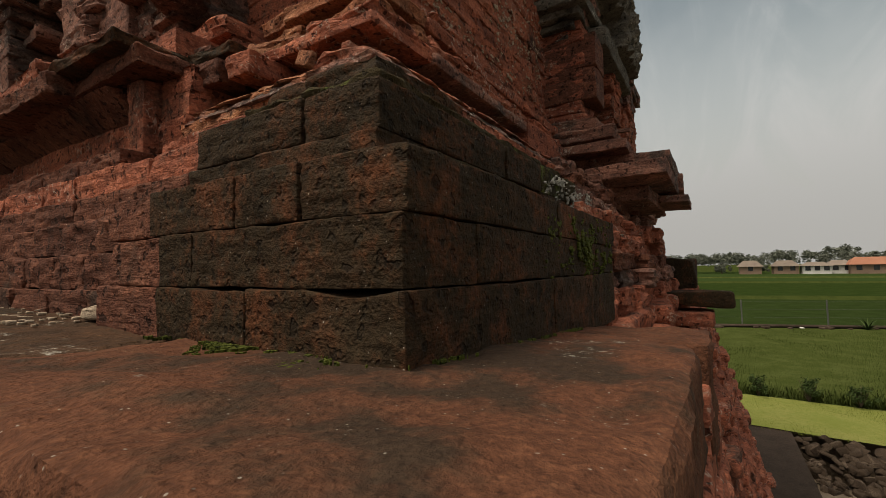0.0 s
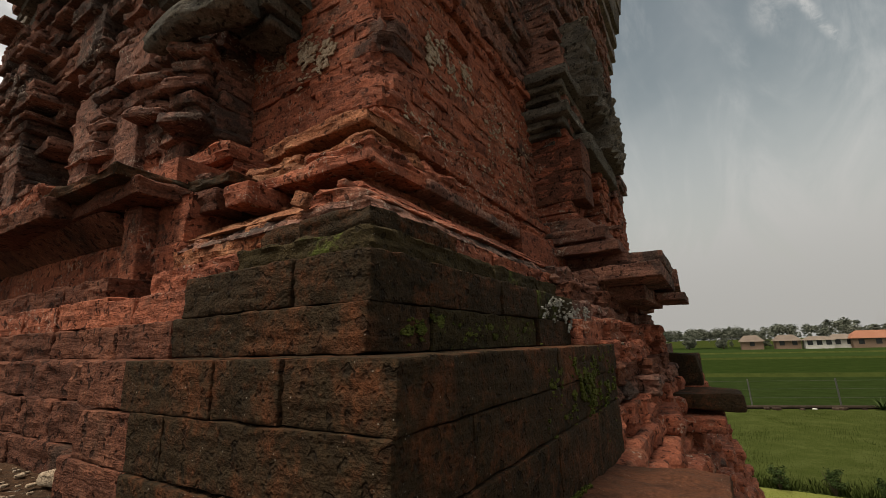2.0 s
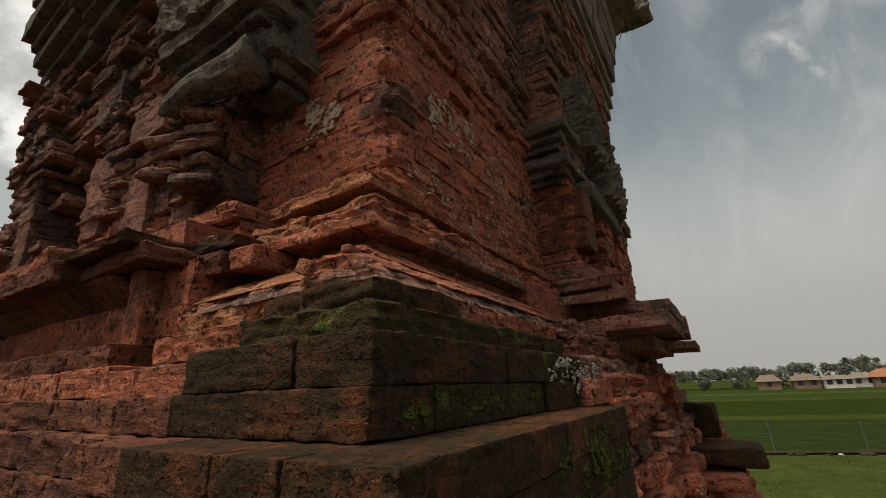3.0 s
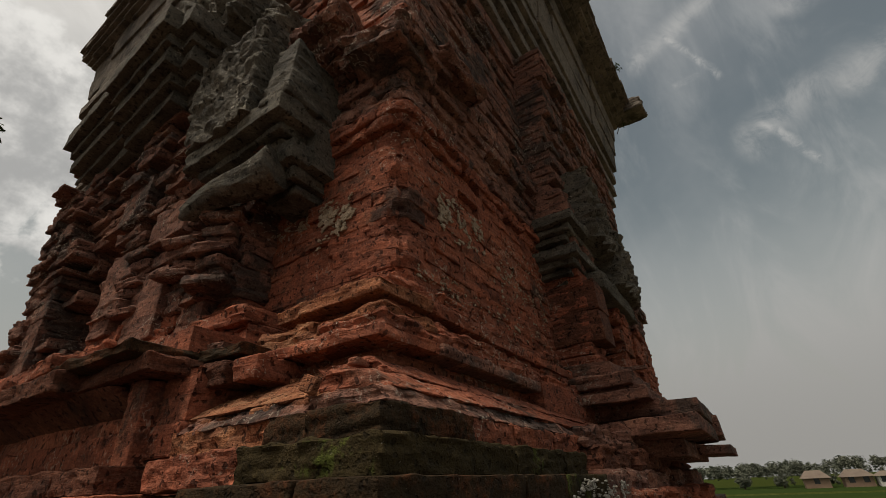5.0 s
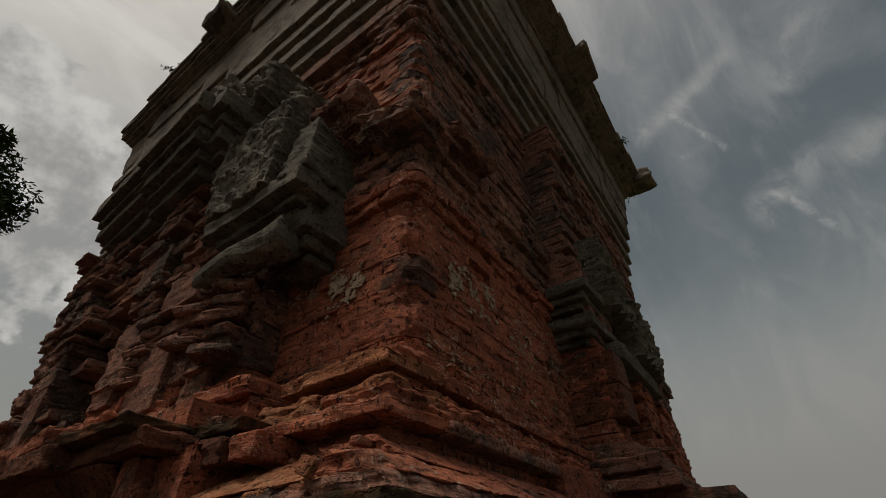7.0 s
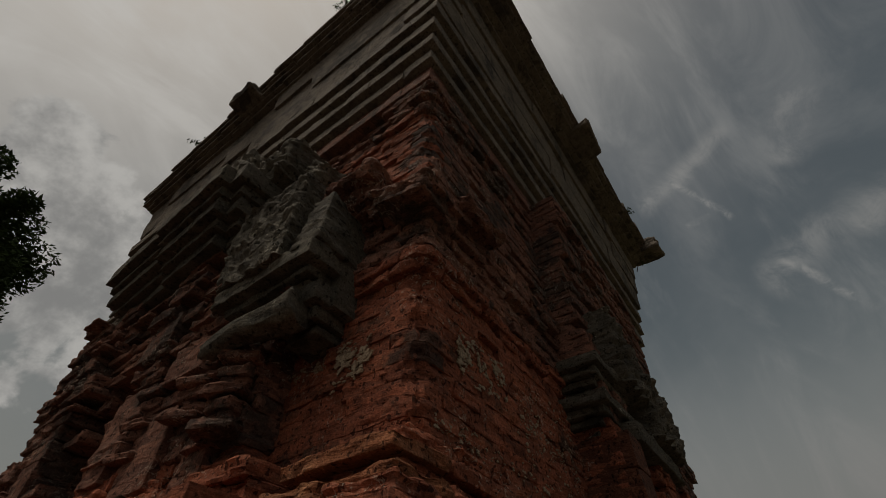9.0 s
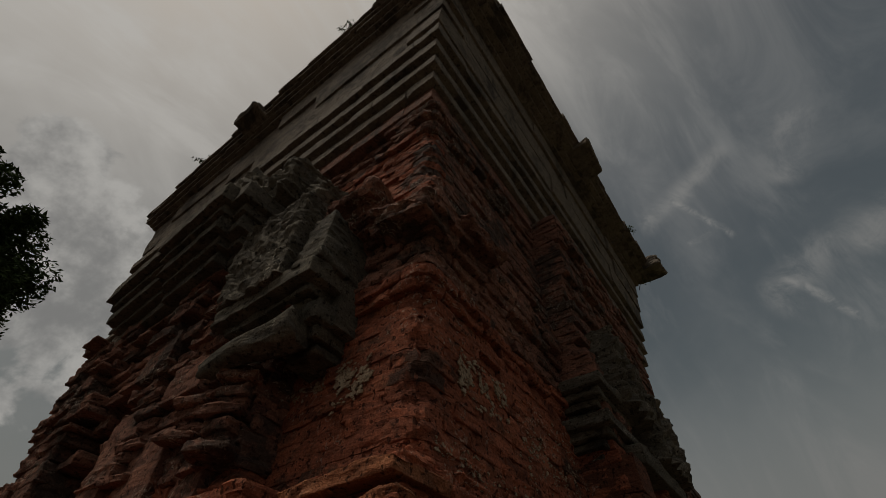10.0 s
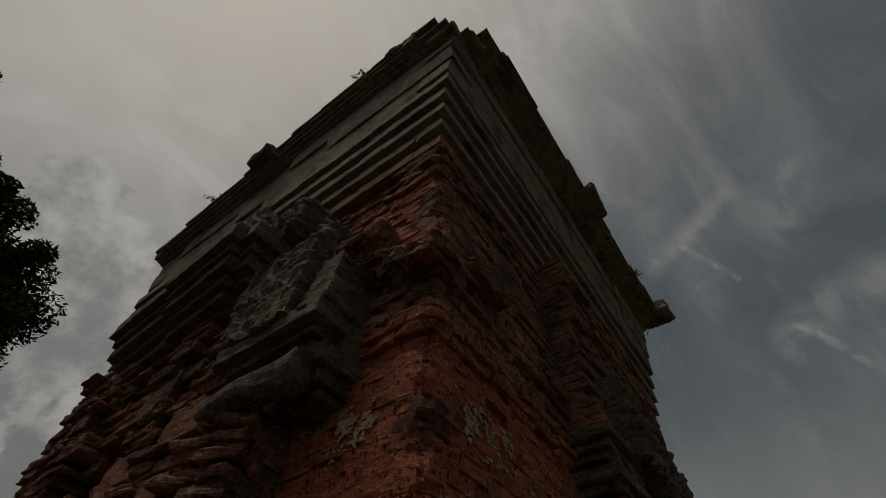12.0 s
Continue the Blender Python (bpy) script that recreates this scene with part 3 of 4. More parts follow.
def capital(z):
    """How far the corner swells outwards at a height: shaft, ribbed capital, overhang, upper wall, stepped cornice."""
    table = ((4.10, 0.0), (4.80, 0.0), (4.84, 0.03), (4.90, 0.01), (4.96, 0.045), (5.03, 0.02), (5.09, 0.0), (5.26, 0.06),
             (5.32, 0.115), (5.40, 0.125), (5.50, 0.07), (5.56, 0.02), (6.44, 0.05), (6.52, 0.03), (6.60, 0.065), (6.68, 0.04), (6.76, 0.07), (6.86, 0.02))
    for (a, o0), (b, o1) in zip(table, table[1:]):
        if a <= z < b:
            return o0
    return 0.02


CORNICE = ((6.86, 7.00, 0.085, 0.050), (7.00, 7.10, 0.070, 0.040), (7.10, 7.24, 0.135, 0.090), (7.24, 7.31, 0.115, 0.070), (7.31, 7.47, 0.185, 0.140),
           (7.47, 7.54, 0.160, 0.115), (7.54, 7.72, 0.230, 0.185), (7.72, 7.79, 0.205, 0.155), (7.79, 7.97, 0.275, 0.235), (7.97, 8.05, 0.250, 0.205))
SHAFT = dict(div=(10, 2, 4), r=0.0016, rough=0.0015, grain=24, gap=0.0, chips=1, depth=0.16, jut=0.004, crumb=0.013, crumb_scale=12)
z = 4.10
row = 0
while z < 6.86:
    h = 0.076 if z < 4.8 else 0.068
    o = capital(z + h / 2)
    x0, y0 = 0.735 - o, 0.598 - o
    kw = dict(SHAFT)
    if 4.8 <= z < 5.56 or z > 6.42:
        kw.update(jut=0.012, rough=0.008, r=0.007, chips=2, crumb=0.016)
    d = kw["depth"]
    bag_r = walls["R"] if z < 4.95 else dusk["R"]
    bag_l = walls["L"] if z < 4.95 or 5.52 < z < 6.44 else dusk["L"]
    lost = 0.012 if z < 4.7 else 0.08
    rend, lend = 2.34, (1.42 if z < 4.9 else 1.06 if z < 5.5 else 2.0)
    a, b = (x0, y0 + d) if row % 2 else (x0 + d, y0)

    def out_r(u, y0=y0, o=o):
        return y0 if u < 1.15 else y0 + o * 0.55

    def out_l(u, x0=x0, o=o):
        return (x0 if u < 0.95 else x0 + o * 0.55) + (0.0 if u < 1.08 else 0.022)

    lay("R", a, rend, z, z + h, out_r, None, None, bag_r, length=(0.18, 0.34), lost=lost, corner=(x0, y0), **dict(kw, div=(14, 7, 5)))
    kl = dict(kw, jut=0.001, r=0.0012, chips=0, crumb=0.009) if z < 4.76 else kw
    lay("L", b, lend, z, z + h, out_l, None, None, bag_l, length=(0.2, 0.36), lost=lost * 0.5, corner=(x0, y0), **dict(kl, div=(14, 7, 5)))
    # far stretches of both faces, behind and beyond the projecting middle bays
    far = dict(SHAFT, div=(3, 2, 1), loose=True)
    lay("R", 4.5, X_END + o, z, z + h, y0, None, None, bag_r, **far)
    if z > 5.5:
        lay("L", 2.0, Y_END + o, z, z + h, x0 + 0.02, None, None, grey["L"], **far)
    z += h
    row += 1

for z0, z1, ox, oy in CORNICE:
    x0, y0 = 0.735 - ox, 0.598 - oy
    kw = dict(SHAFT, div=(8, 3, 2), depth=0.3, jut=0.003, rough=0.003, crumb=0.007, crumb_scale=8)
    long = int(z0 * 50) % 2
    lay("R", x0 + (0 if long else 0.3), X_END + ox, z0, z1, y0, None, None, grey["R"] if z0 > 7.05 else dusk["R"], length=(0.4, 0.8), **kw)
    lay("L", y0 + (0.3 if long else 0), Y_END + ox, z0, z1, x0, None, None, grey["L"] if z0 > 7.05 else dusk["L"], length=(0.4, 0.8), **kw)
# the broad leaning band above the steps, then thin mouldings whose corner has broken away
CROWN = ((8.05, 8.40, 0.295, 0.260, 0.040, 0.0), (8.40, 8.74, 0.335, 0.315, 0.040, 0.0), (8.74, 9.04, 0.375, 0.370, 0.035, 0.0), (9.04, 9.11, 0.440, 0.450, 0.0, 0.05), (9.11, 9.18, 0.500, 0.540, 0.0, 0.16),
         (9.18, 9.27, 0.560, 0.640, 0.0, 0.26), (9.27, 9.36, 0.600, 0.710, 0.0, 0.42), (9.36, 9.46, 0.630, 0.755, 0.0, 0.50))
for i, (z0, z1, ox, oy, lean, broken) in enumerate(CROWN):
    x0, y0 = 0.735 - ox, 0.598 - oy

    def crown_r(u, y0=y0):
        return y0 - 0.012 * max(0.0, u - 2.5) + 0.010 * math.sin(u * 3.1)

    def crown_l(u, x0=x0):
        return x0 + 0.026 * max(0.0, u - 1.2)

    kw = dict(SHAFT, div=(10, 3, 6), depth=0.40, jut=0.001 if lean else 0.008, rough=0.002, shear=lean, gap=0.0, crumb=0.007, crumb_scale=5)
    ln = (1.6, 2.6) if lean else (0.5, 1.1)
    lay("R", x0 + (0.4 if i % 2 else 0) + broken, X_END + ox, z0, z1, crown_r, None, None, grey["R"], length=ln, **kw)
    lay("L", y0 + (0 if i % 2 else 0.4) + broken, Y_END + 0.3 + ox, z0, z1, crown_l, None, None, grey["L"], length=ln, **kw)


def roof_lump(face, u, out, z, size):
    """A broken piece of the roof left on the rim; out is its front."""
    SEED[0] += 1
    v, f = worn_block(size, (6, 5, 4), 0.02, 0.015, 12, SEED[0], 3, 0.03, 7.0)
    grey[face].add(turned(v, face) + spot(face, u, out + size[1] / 2, z + size[2] / 2), flip(f, face))


# broken remains of the roof along the top edge and round the broken corner
for _ in range(46):
    face = rnd.choice("RL")
    u = rnd.uniform(0.9, 6.0)
    roof_lump(face, u, (-0.13 if face == "R" else 0.13 + 0.026 * u) + rnd.uniform(0.0, 0.10), 9.44, (rnd.uniform(0.15, 0.5), 0.28, rnd.uniform(0.06, 0.13)))
for face, u, out, z, size in (("R", 0.42, 0.16, 9.02, (0.34, 0.4, 0.16)), ("R", 0.62, 0.02, 9.14, (0.30, 0.4, 0.18)), ("R", 0.84, -0.08, 9.24, (0.26, 0.4, 0.20)), ("R", 1.10, -0.13, 9.36, (0.30, 0.4, 0.16)),
                              ("L", 0.42, 0.25, 9.02, (0.26, 0.4, 0.20)), ("L", 0.74, 0.11, 9.16, (0.20, 0.4, 0.26)), ("L", 1.00, 0.10, 9.30, (0.26, 0.4, 0.18))):
    roof_lump(face, u, out, z, size)
for face, u, out, w, hh in (("R", 3.50, -0.29, 0.62, 0.34), ("R", 6.35, -0.40, 0.40, 0.34), ("L", 3.42, 0.05, 0.50, 0.28)):
    for j in range(3):
        roof_lump(face, u + 0.03 * j, out + 0.03 * (j % 2), 9.19 + hh / 3 * j, (w * (1 - 0.14 * j), 0.5, hh / 3))

# --- middle bay of the face along Y: projecting foot, slab, pilasters, corbelled cornice
BAY0, BAY1 = 1.0, 3.85


def bay_row(face, u0, u1, z0, z1, out, bag, **kw):
    s = dict(div=(6, 3, 4), r=0.006, rough=0.008, grain=26, gap=0.001, chips=3, depth=0.22, jut=0.012, length=(0.16, 0.32), crumb=0.014, crumb_scale=15)
    s.update(kw)
    lay(face, u0, u1, z0, z1, out, None, None, bag, **s)


left_foot = part("bay_foot", box(0.34, 0.6, 1.0, 3.9, 2.9, 3.75), RED, temple, "rough red foot of the projecting bay")
ROUGH = dict(div=(20, 7, 8), r=0.004, rough=0.003, grain=20, gap=0.0015, chips=2, depth=0.2, jut=0.005, crumb=0.007, crumb_scale=16)
for i, (z0, z1, o, u0) in enumerate(((3.06, 3.15, 0.06, 0.72), (3.15, 3.235, 0.07, 0.66), (3.235, 3.32, 0.09, 0.72), (3.32, 3.395, 0.125, 0.87), (3.395, 3.47, 0.14, 1.0), (3.47, 3.54, 0.185, 1.12))):
    lay("L", u0, 3.4, z0, z1, o, RED if i == 4 else FOOTRED, left_foot, length=(0.2, 0.38), **ROUGH)
for z0, z1, o in ((3.555, 3.64, 0.300), (3.64, 3.72, 0.310), (3.72, 3.80, 0.315)):
    bay_row("L", 1.0, BAY1, z0, z1, o, walls["L"], jut=0.001, length=(0.6, 1.0), crumb=0.003, r=0.0015, chips=0, gap=0.0)
slabs = part("bay_slab_course", box(0.32, 0.7, 1.1, 4.8, 3.74, 3.94), RED, temple, "layered overhanging slab course")
for y0, y1, x0, z0, z1, mat in ((0.80, 0.90, 0.36, 3.738, 3.80, RED), (0.91, 1.03, 0.345, 3.738, 3.805, FOOTRED), (1.04, 1.14, 0.33, 3.74, 3.80, DUSK), (1.06, 1.50, 0.20, 3.775, 3.826, FOOTRED), (1.50, 2.2, 0.12, 3.765, 3.826, FOOTRED), (2.21, 3.9, 0.08, 3.77, 3.85, DUSK),
                            (0.90, 1.24, 0.36, 3.828, 3.862, SOOT), (1.10, 1.66, 0.150, 3.829, 3.862, SOOT), (1.62, 2.2, 0.15, 3.85, 3.915, RED), (2.21, 3.0, 0.15, 3.86, 3.93, RED), (3.01, 3.8, 0.16, 3.86, 3.93, DUSK),
                            (1.02, 1.36, 0.37, 3.864, 3.892, DUSK), (1.36, 1.78, 0.27, 3.868, 3.905, RED), (1.6, 2.0, 0.26, 3.915, 3.95, RED)):
    SEED[0] += 1
    single_block("slab", (0.40, y1 - y0, z1 - z0), (x0 + 0.20, (y0 + y1) / 2, (z0 + z1) / 2), mat, slabs, "", (rnd.uniform(-1, 1), rnd.uniform(-2, 0), rnd.uniform(-3, 3)), (24, 40, 6), 0.003, 0.002, 12, 3, 0.012, 9.0)
# stepped stone under the slab and the upright strip beside it
lay("L", 1.29, 3.6, 3.690, 3.768, 0.262, FOOTRED, slabs, length=(1.0, 1.4), shear=0.11, **dict(ROUGH, jut=0.001, crumb=0.004))
single_block("pilaster_strip", (0.10, 0.10, 0.25), (0.31, 1.21, 3.65), RED, temple, "upright brick strip", (0, 0, 0), (8, 8, 20), 0.004, 0.001, 12, 1, 0.005, 12.0)

z = 3.94
while z < 5.6:
    h = rnd.uniform(0.058, 0.085)
    t = z
    base = 0.50 if t < 4.06 else 0.56 if t < 4.75 else 0.50
    base += 0.025 * math.sin(t * 29)

    def out_bay(u, base=base, t=t):
        # shallow pilasters, hollows worn between them
        s = 0.0
        for c, w, p in ((1.62, 0.12, 0.05), (2.0, 0.22, -0.02), (2.38, 0.13, -0.07), (3.35, 0.16, -0.10), (3.72, 0.16, -0.12)):
            if abs(u - c) < w:
                s = p
        if 2.55 < u < 3.15 and t < 4.9:
            s = 0.25
        return base + s + 0.02 * math.sin(u * 9 + t * 5)

    start = 1.12 if t < 4.06 else 1.40 if t < 4.75 else 1.12
    bay_row("L", start, BAY1, z, z + h, out_bay, walls["L"] if t < 4.15 else dusk["L"], jut=0.006, length=(0.16, 0.40), rough=0.005, chips=3, r=0.004, depth=0.3, gap=0.0, crumb=0.020, crumb_scale=10, div=(10, 4, 5))
    if rnd.random() < 0.55:
        # thin plates left standing proud
        for _ in range(1):
            u = rnd.uniform(max(start, 1.45), BAY1 - 0.3)
            bay_row("L", u, u + rnd.uniform(0.15, 0.3), z, z + 0.022, lambda w, f=out_bay: f(w) - rnd.uniform(0.03, 0.08), dusk["L"], depth=0.25, r=0.004, crumb=0.012)
    z += h
# flush panels and stacked, worn balusters between them
for y, zc, w, hh, x in ((2.05, 4.30, 0.34, 0.40, 0.525), (1.66, 4.22, 0.20, 0.30, 0.575), (2.42, 4.45, 0.24, 0.5, 0.49), (3.45, 4.4, 0.3, 0.5, 0.46), (1.95, 4.75, 0.34, 0.22, 0.49), (2.4, 5.05, 0.3, 0.3, 0.45)):
    single_block("panel", (0.14, w, hh), (x + 0.05, y, zc), DUSK, temple, "flat worn brick panel", (0, 0, 0), (8, 14, 18), 0.004, 0.003, 12, 3, 0.012, 9.0)
for y, z0, n in ((1.50, 4.26, 8), (1.80, 4.40, 6), (2.22, 4.30, 8)):
    for i in range(n):
        w = 0.19 if i % 3 == 0 else 0.13 if i % 3 == 1 else 0.16
        hh = 0.045 if i % 3 == 0 else 0.06
        single_block("baluster_disc", (w, w * 1.05, hh), (0.575 - (w - 0.13) * 0.4, y + rnd.uniform(-0.012, 0.012), z0 + 0.055 * i), DUSK, temple, "worn moulded brick disc", (rnd.uniform(-4, 4), rnd.uniform(-6, 6), rnd.uniform(0, 40)), (8, 8, 4), 0.02, 0.006, 16, 3, 0.012, 14.0)
# the bay's own stone cornice: long mouldings that step outwards and break forward once, a little out of square
bay_cornice = part("bay_cornice", box(0.60, 0.9, 2.0, 3.5, 5.5, 6.0), ANDESITE, temple, "dark stepped stone cornice of the bay")
for z0, z1, inset in ((5.60, 5.70, 0.22), (5.70, 5.77, 0.165), (5.77, 5.89, 0.095), (5.89, 5.97, 0.060), (5.97, 6.13, 0.0)):
    for x0, y0, y1 in ((0.110, 1.89, 2.75), (0.175, 2.755, 3.66), (0.185, 1.76, 2.2)):
        single_block("moulding", (0.66 - inset, y1 - y0 - (inset * 0.8 if y0 < 2 else 0) - (inset * 0.5 if y1 > 3 else 0), z1 - z0 - 0.001), (x0 + inset + (0.66 - inset) / 2, (y0 + (inset * 0.8 if y0 < 2 else 0) + y1 - (inset * 0.5 if y1 > 3 else 0)) / 2, (z0 + z1) / 2),
                     ANDESITE, bay_cornice, "", (0, 0, -2.6), (14, 22, 4), 0.005, 0.002, 10, 2, 0.010, 7.0)
# eroded carving heaped on the cornice, against the wall
for x, y, z, size in ((0.58, 1.95, 6.36, (0.44, 0.66, 0.46)), (0.54, 2.55, 6.48, (0.5, 0.74, 0.74)), (0.56, 3.15, 6.45, (0.5, 0.66, 0.70)), (0.60, 3.6, 6.36, (0.5, 0.4, 0.5)), (0.68, 1.62, 6.22, (0.30, 0.36, 0.32))):
    ob = single_block("crest_carving", size, (x, y, z), ANDESITE, bay_cornice, "eroded grey crest carving", (0, 0, rnd.uniform(-6, 6)), (26, 34, 26), 0.03, 0.01, 9, 3, 0.03, 6.0)
    for v in ob.data.vertices:
        d, _p = noise.voronoi(v.co * 9)
        v.co += Vector((-0.8, -0.3, 0.4)) * ((d[1] - d[0]) * 0.08)

# --- middle bay of the face along X
R0, R1 = 2.3, 4.55
right_foot = part("side_bay_foot", box(1.5, 5.4, 0.42, 0.7, 2.9, 3.85), RED, temple, "rough rubble foot of the side bay")
z0 = 2.88
while z0 < 3.62:
    h = rnd.uniform(0.065, 0.115)
    o = 0.02 + 0.30 * max(0.0, (z0 - 2.95) / 0.7) ** 1.6
    kw = dict(ROUGH, jut=0.022, crumb=0.022, crumb_scale=10, chips=3)
    lay("R", 1.10 if z0 < 3.25 else 1.41, 3.1, z0, z0 + h, lambda u, o=o: o + (u - 1.4) * -0.05, rnd.choice((FOOTRED, RED, DUSK, DUSK, SOOT)), right_foot, length=(0.14, 0.36), **kw)
    z0 += h
lay("R", 1.10, 1.40, 3.319, 3.40, 0.10, RED, right_foot, **ROUGH)
# umber brick instead of red: shade on the jutting courses goes into their colour
for z0, z1, o, u0 in ((3.60, 3.67, 0.20, 2.1), (3.67, 3.74, 0.16, 2.3), (3.74, 3.82, 0.14, 2.25), (3.82, 3.90, 0.12, 2.2), (3.90, 3.97, 0.16, 2.15), (3.97, 4.05, 0.27, 2.2)):
    bay_row("R", u0, 4.7, z0, z1, o, dusk["R"], length=(0.3, 0.6), r=0.008, depth=0.4, jut=0.02)
# slabs left jutting out where the courses below have fallen
# DUSK stands in for the shade these slabs lie in
for x0, x1, y0, z0, z1 in ((2.25, 2.92, -0.10, 3.735, 3.805), (2.00, 2.70, -0.10, 3.625, 3.698), (2.80, 3.35, -0.12, 3.655, 3.765), (2.55, 3.00, -0.165, 3.560, 3.605), (2.25, 2.95, 0.0, 3.545, 3.622), (2.05, 2.6, 0.10, 3.81, 3.86)):
    single_block("jutting_slab", (x1 - x0, 0.5, z1 - z0), ((x0 + x1) / 2, y0 + 0.25, (z0 + z1) / 2), DUSK, temple, "brick slab jutting from the bay, toned down for shade", (rnd.uniform(-2, 2), rnd.uniform(-2, 2), rnd.uniform(-3, 3)), (26, 20, 6), 0.004, 0.002, 12, 2, 0.006, 9.0)
# smooth pilaster block under the carved stones, split down its side
single_block("pilaster_block", (0.24, 0.34, 0.20), (2.42, 0.45, 4.50), FOOTRED, temple, "smooth dark red pilaster block", (0, 0, 0), (12, 14, 10), 0.003, 0.001, 10, 1, 0.003, 9.0)
single_block("pilaster_block", (0.25, 0.34, 0.20), (2.425, 0.455, 4.30), FOOTRED, temple, "", (0, 0, 1), (12, 14, 10), 0.003, 0.001, 10, 1, 0.003, 9.0)
single_block("peg", (0.025, 0.16, 0.025), (2.72, 0.24, 4.09), DUSK, temple, "small stone peg in the wall", (0, 0, 12), (3, 8, 3), 0.004, 0.001, 20, 0)
z = 4.05
while z < 6.9:
    h = 0.074
    t = z

    def out_side(u, t=t):
        s = 0.36
        if abs(u - 2.45) < 0.16:
            s = 0.36
        elif u < 2.95:
            s = 0.47
        elif abs(u - 3.05) < 0.12:
            s = 0.30
        elif u < 3.9:
            s = 0.40 if t < 4.8 else 0.36
        if t > 5.35:
            s = 0.42 - 0.12 * (t - 5.35) / 1.5
        return s

    j = 0.006 if t < 4.8 else 0.018
    bay_row("R", R0, R1, z, z + h, out_side, walls["R"] if t < 4.7 else dusk["R"], jut=j, length=(0.14, 0.3), depth=0.28)
    z += h

for bags, material, label in ((walls, RED, "weathered red brick courses"), (dusk, DUSK, "darkened brick courses"), (grey, GREYED, "grey-brown stepped cornice courses")):
    for face in "RL":
        bags[face].link("brickwork", material, temple, label)

for b in ((0.84, X_END - 0.1, 0.72, Y_END - 0.1, 2.0, 9.4), (0.80, 1.2, 1.15, 3.75, 3.0, 7.0), (2.4, 4.5, 0.55, 0.8, 3.0, 6.9), (0.16, 6.0, 0.18, 5.6, 2.0, 3.28),
          (0.36, 6.0, 0.36, 4.5, 3.2, 3.5), (0.62, 6.2, 0.52, 6.0, 8.1, 9.4)):
    part("core", box(*b), DUSK, temple, "rough brick core")

# --- grey stone carvings over both niches
def carved(name, size, place, parent, turn, label, lump=0.0, div=(14, 14, 14), seed_step=1):
    ob = single_block(name, size, place, ANDESITE, parent, label, turn, div, 0.008, 0.003, 12, 3, 0.016, 9.0)
    if lump:
        for v in ob.data.vertices:
            w = noise.turbulence(v.co * 9.0, 3, False) - 0.5
            v.co += v.co.normalized() * w * lump
    return ob


stones = part("carved_stone_lintel", box(0.60, 0.85, 1.0, 1.9, 4.74, 5.3), ANDESITE, temple, "grey andesite carvings over a niche")


def tier(z0, z1, x0, y0, y1, turn=0.0):
    carved("stone_step", (0.80 - x0, y1 - y0, z1 - z0), ((x0 + 0.80) / 2, (y0 + y1) / 2, (z0 + z1) / 2), stones, (0, 0, turn), "", 0.0, (12, 24, 4))


for z0, z1, x0, y0, y1 in ((4.63, 4.68, 0.60, 1.09, 1.30), (4.68, 4.74, 0.555, 1.06, 1.32), (4.74, 4.85, 0.50, 1.02, 1.36)):
    tier(z0, z1, x0, y0, y1)
for z0, z1, x0, y0, y1 in ((4.84, 4.88, 0.50, 1.10, 1.66), (4.88, 4.93, 0.45, 1.06, 1.70), (4.93, 5.03, 0.39, 1.00, 1.75)):
    tier(z0, z1, x0, y0, y1)
# wedge-shaped block with a worn sloping top
wedge = carved("gable_stone", (0.42, 0.17, 0.44), (0.60, 1.09, 5.235), stones, (-3, 0, 3), "lichened sloping stone block", 0.0, (22, 12, 22))
for v in wedge.data.vertices:
    t = (v.co.z + 0.22) / 0.44
    v.co.x += 0.05 * t * (0.21 - v.co.x) / 0.42
    v.co.y *= 1.12 - 0.25 * t
limb_stone = carved("tail_stone", (0.17, 0.54, 0.14), (0.46, 1.36, 4.68), stones, (-15, 4, 10), "rounded grey stone limb", 0.02, (12, 26, 10))
for v in limb_stone.data.vertices:
    v.co.z += 0.05 * math.sin(v.co.y * 8)
    q = Vector((v.co.x / 0.085, 0, (v.co.z - 0.05 * math.sin(v.co.y * 8)) / 0.075))
    if q.length > 1:
        v.co.x /= q.length
        v.co.z = 0.05 * math.sin(v.co.y * 8) + (v.co.z - 0.05 * math.sin(v.co.y * 8)) / q.length
for v in limb_stone.data.vertices:
    # broad where it leaves the lintel, thin and drooping at its far end
    t = (v.co.y + 0.31) / 0.62
    v.co.x *= 1.25 - 0.75 * t
    v.co.z = (v.co.z + 0.02) * (1.35 - 0.75 * t) - 0.05 * t * t
scroll = carved("carved_mass", (0.40, 0.62, 0.72), (0.56, 1.52, 5.36), stones, (0, 0, 0), "eroded scrollwork in grey stone", 0.0, (40, 44, 60))
for v in scroll.data.vertices:
    d, _p = noise.voronoi(v.co * 11)
    w = (d[1] - d[0]) * 0.04 + noise.fractal(v.co * 9, 0.9, 2.1, 5) * 0.025
    v.co += Vector((-0.8, -0.4, 0.2)) * w

side = part("side_stone_lintel", box(2.4, 3.4, 0.42, 0.7, 4.8, 5.3), ANDESITE, temple, "grey andesite carvings over the side niche")
for z0, x0, y0 in ((4.60, 2.30, 0.44), (4.84, 2.27, 0.42)):
    for i, (a, b) in enumerate(((0.0, 0.05), (0.05, 0.10), (0.10, 0.15), (0.15, 0.225))):
        carved("stone_step", (0.46 + 0.05 * i, 0.4, b - a - 0.002), (x0 - 0.045 * i + 0.23 + 0.025 * i, y0 - 0.045 * i + 0.2, z0 + (a + b) / 2), side, (0, 0, 0), "", 0.0, (14, 12, 3))
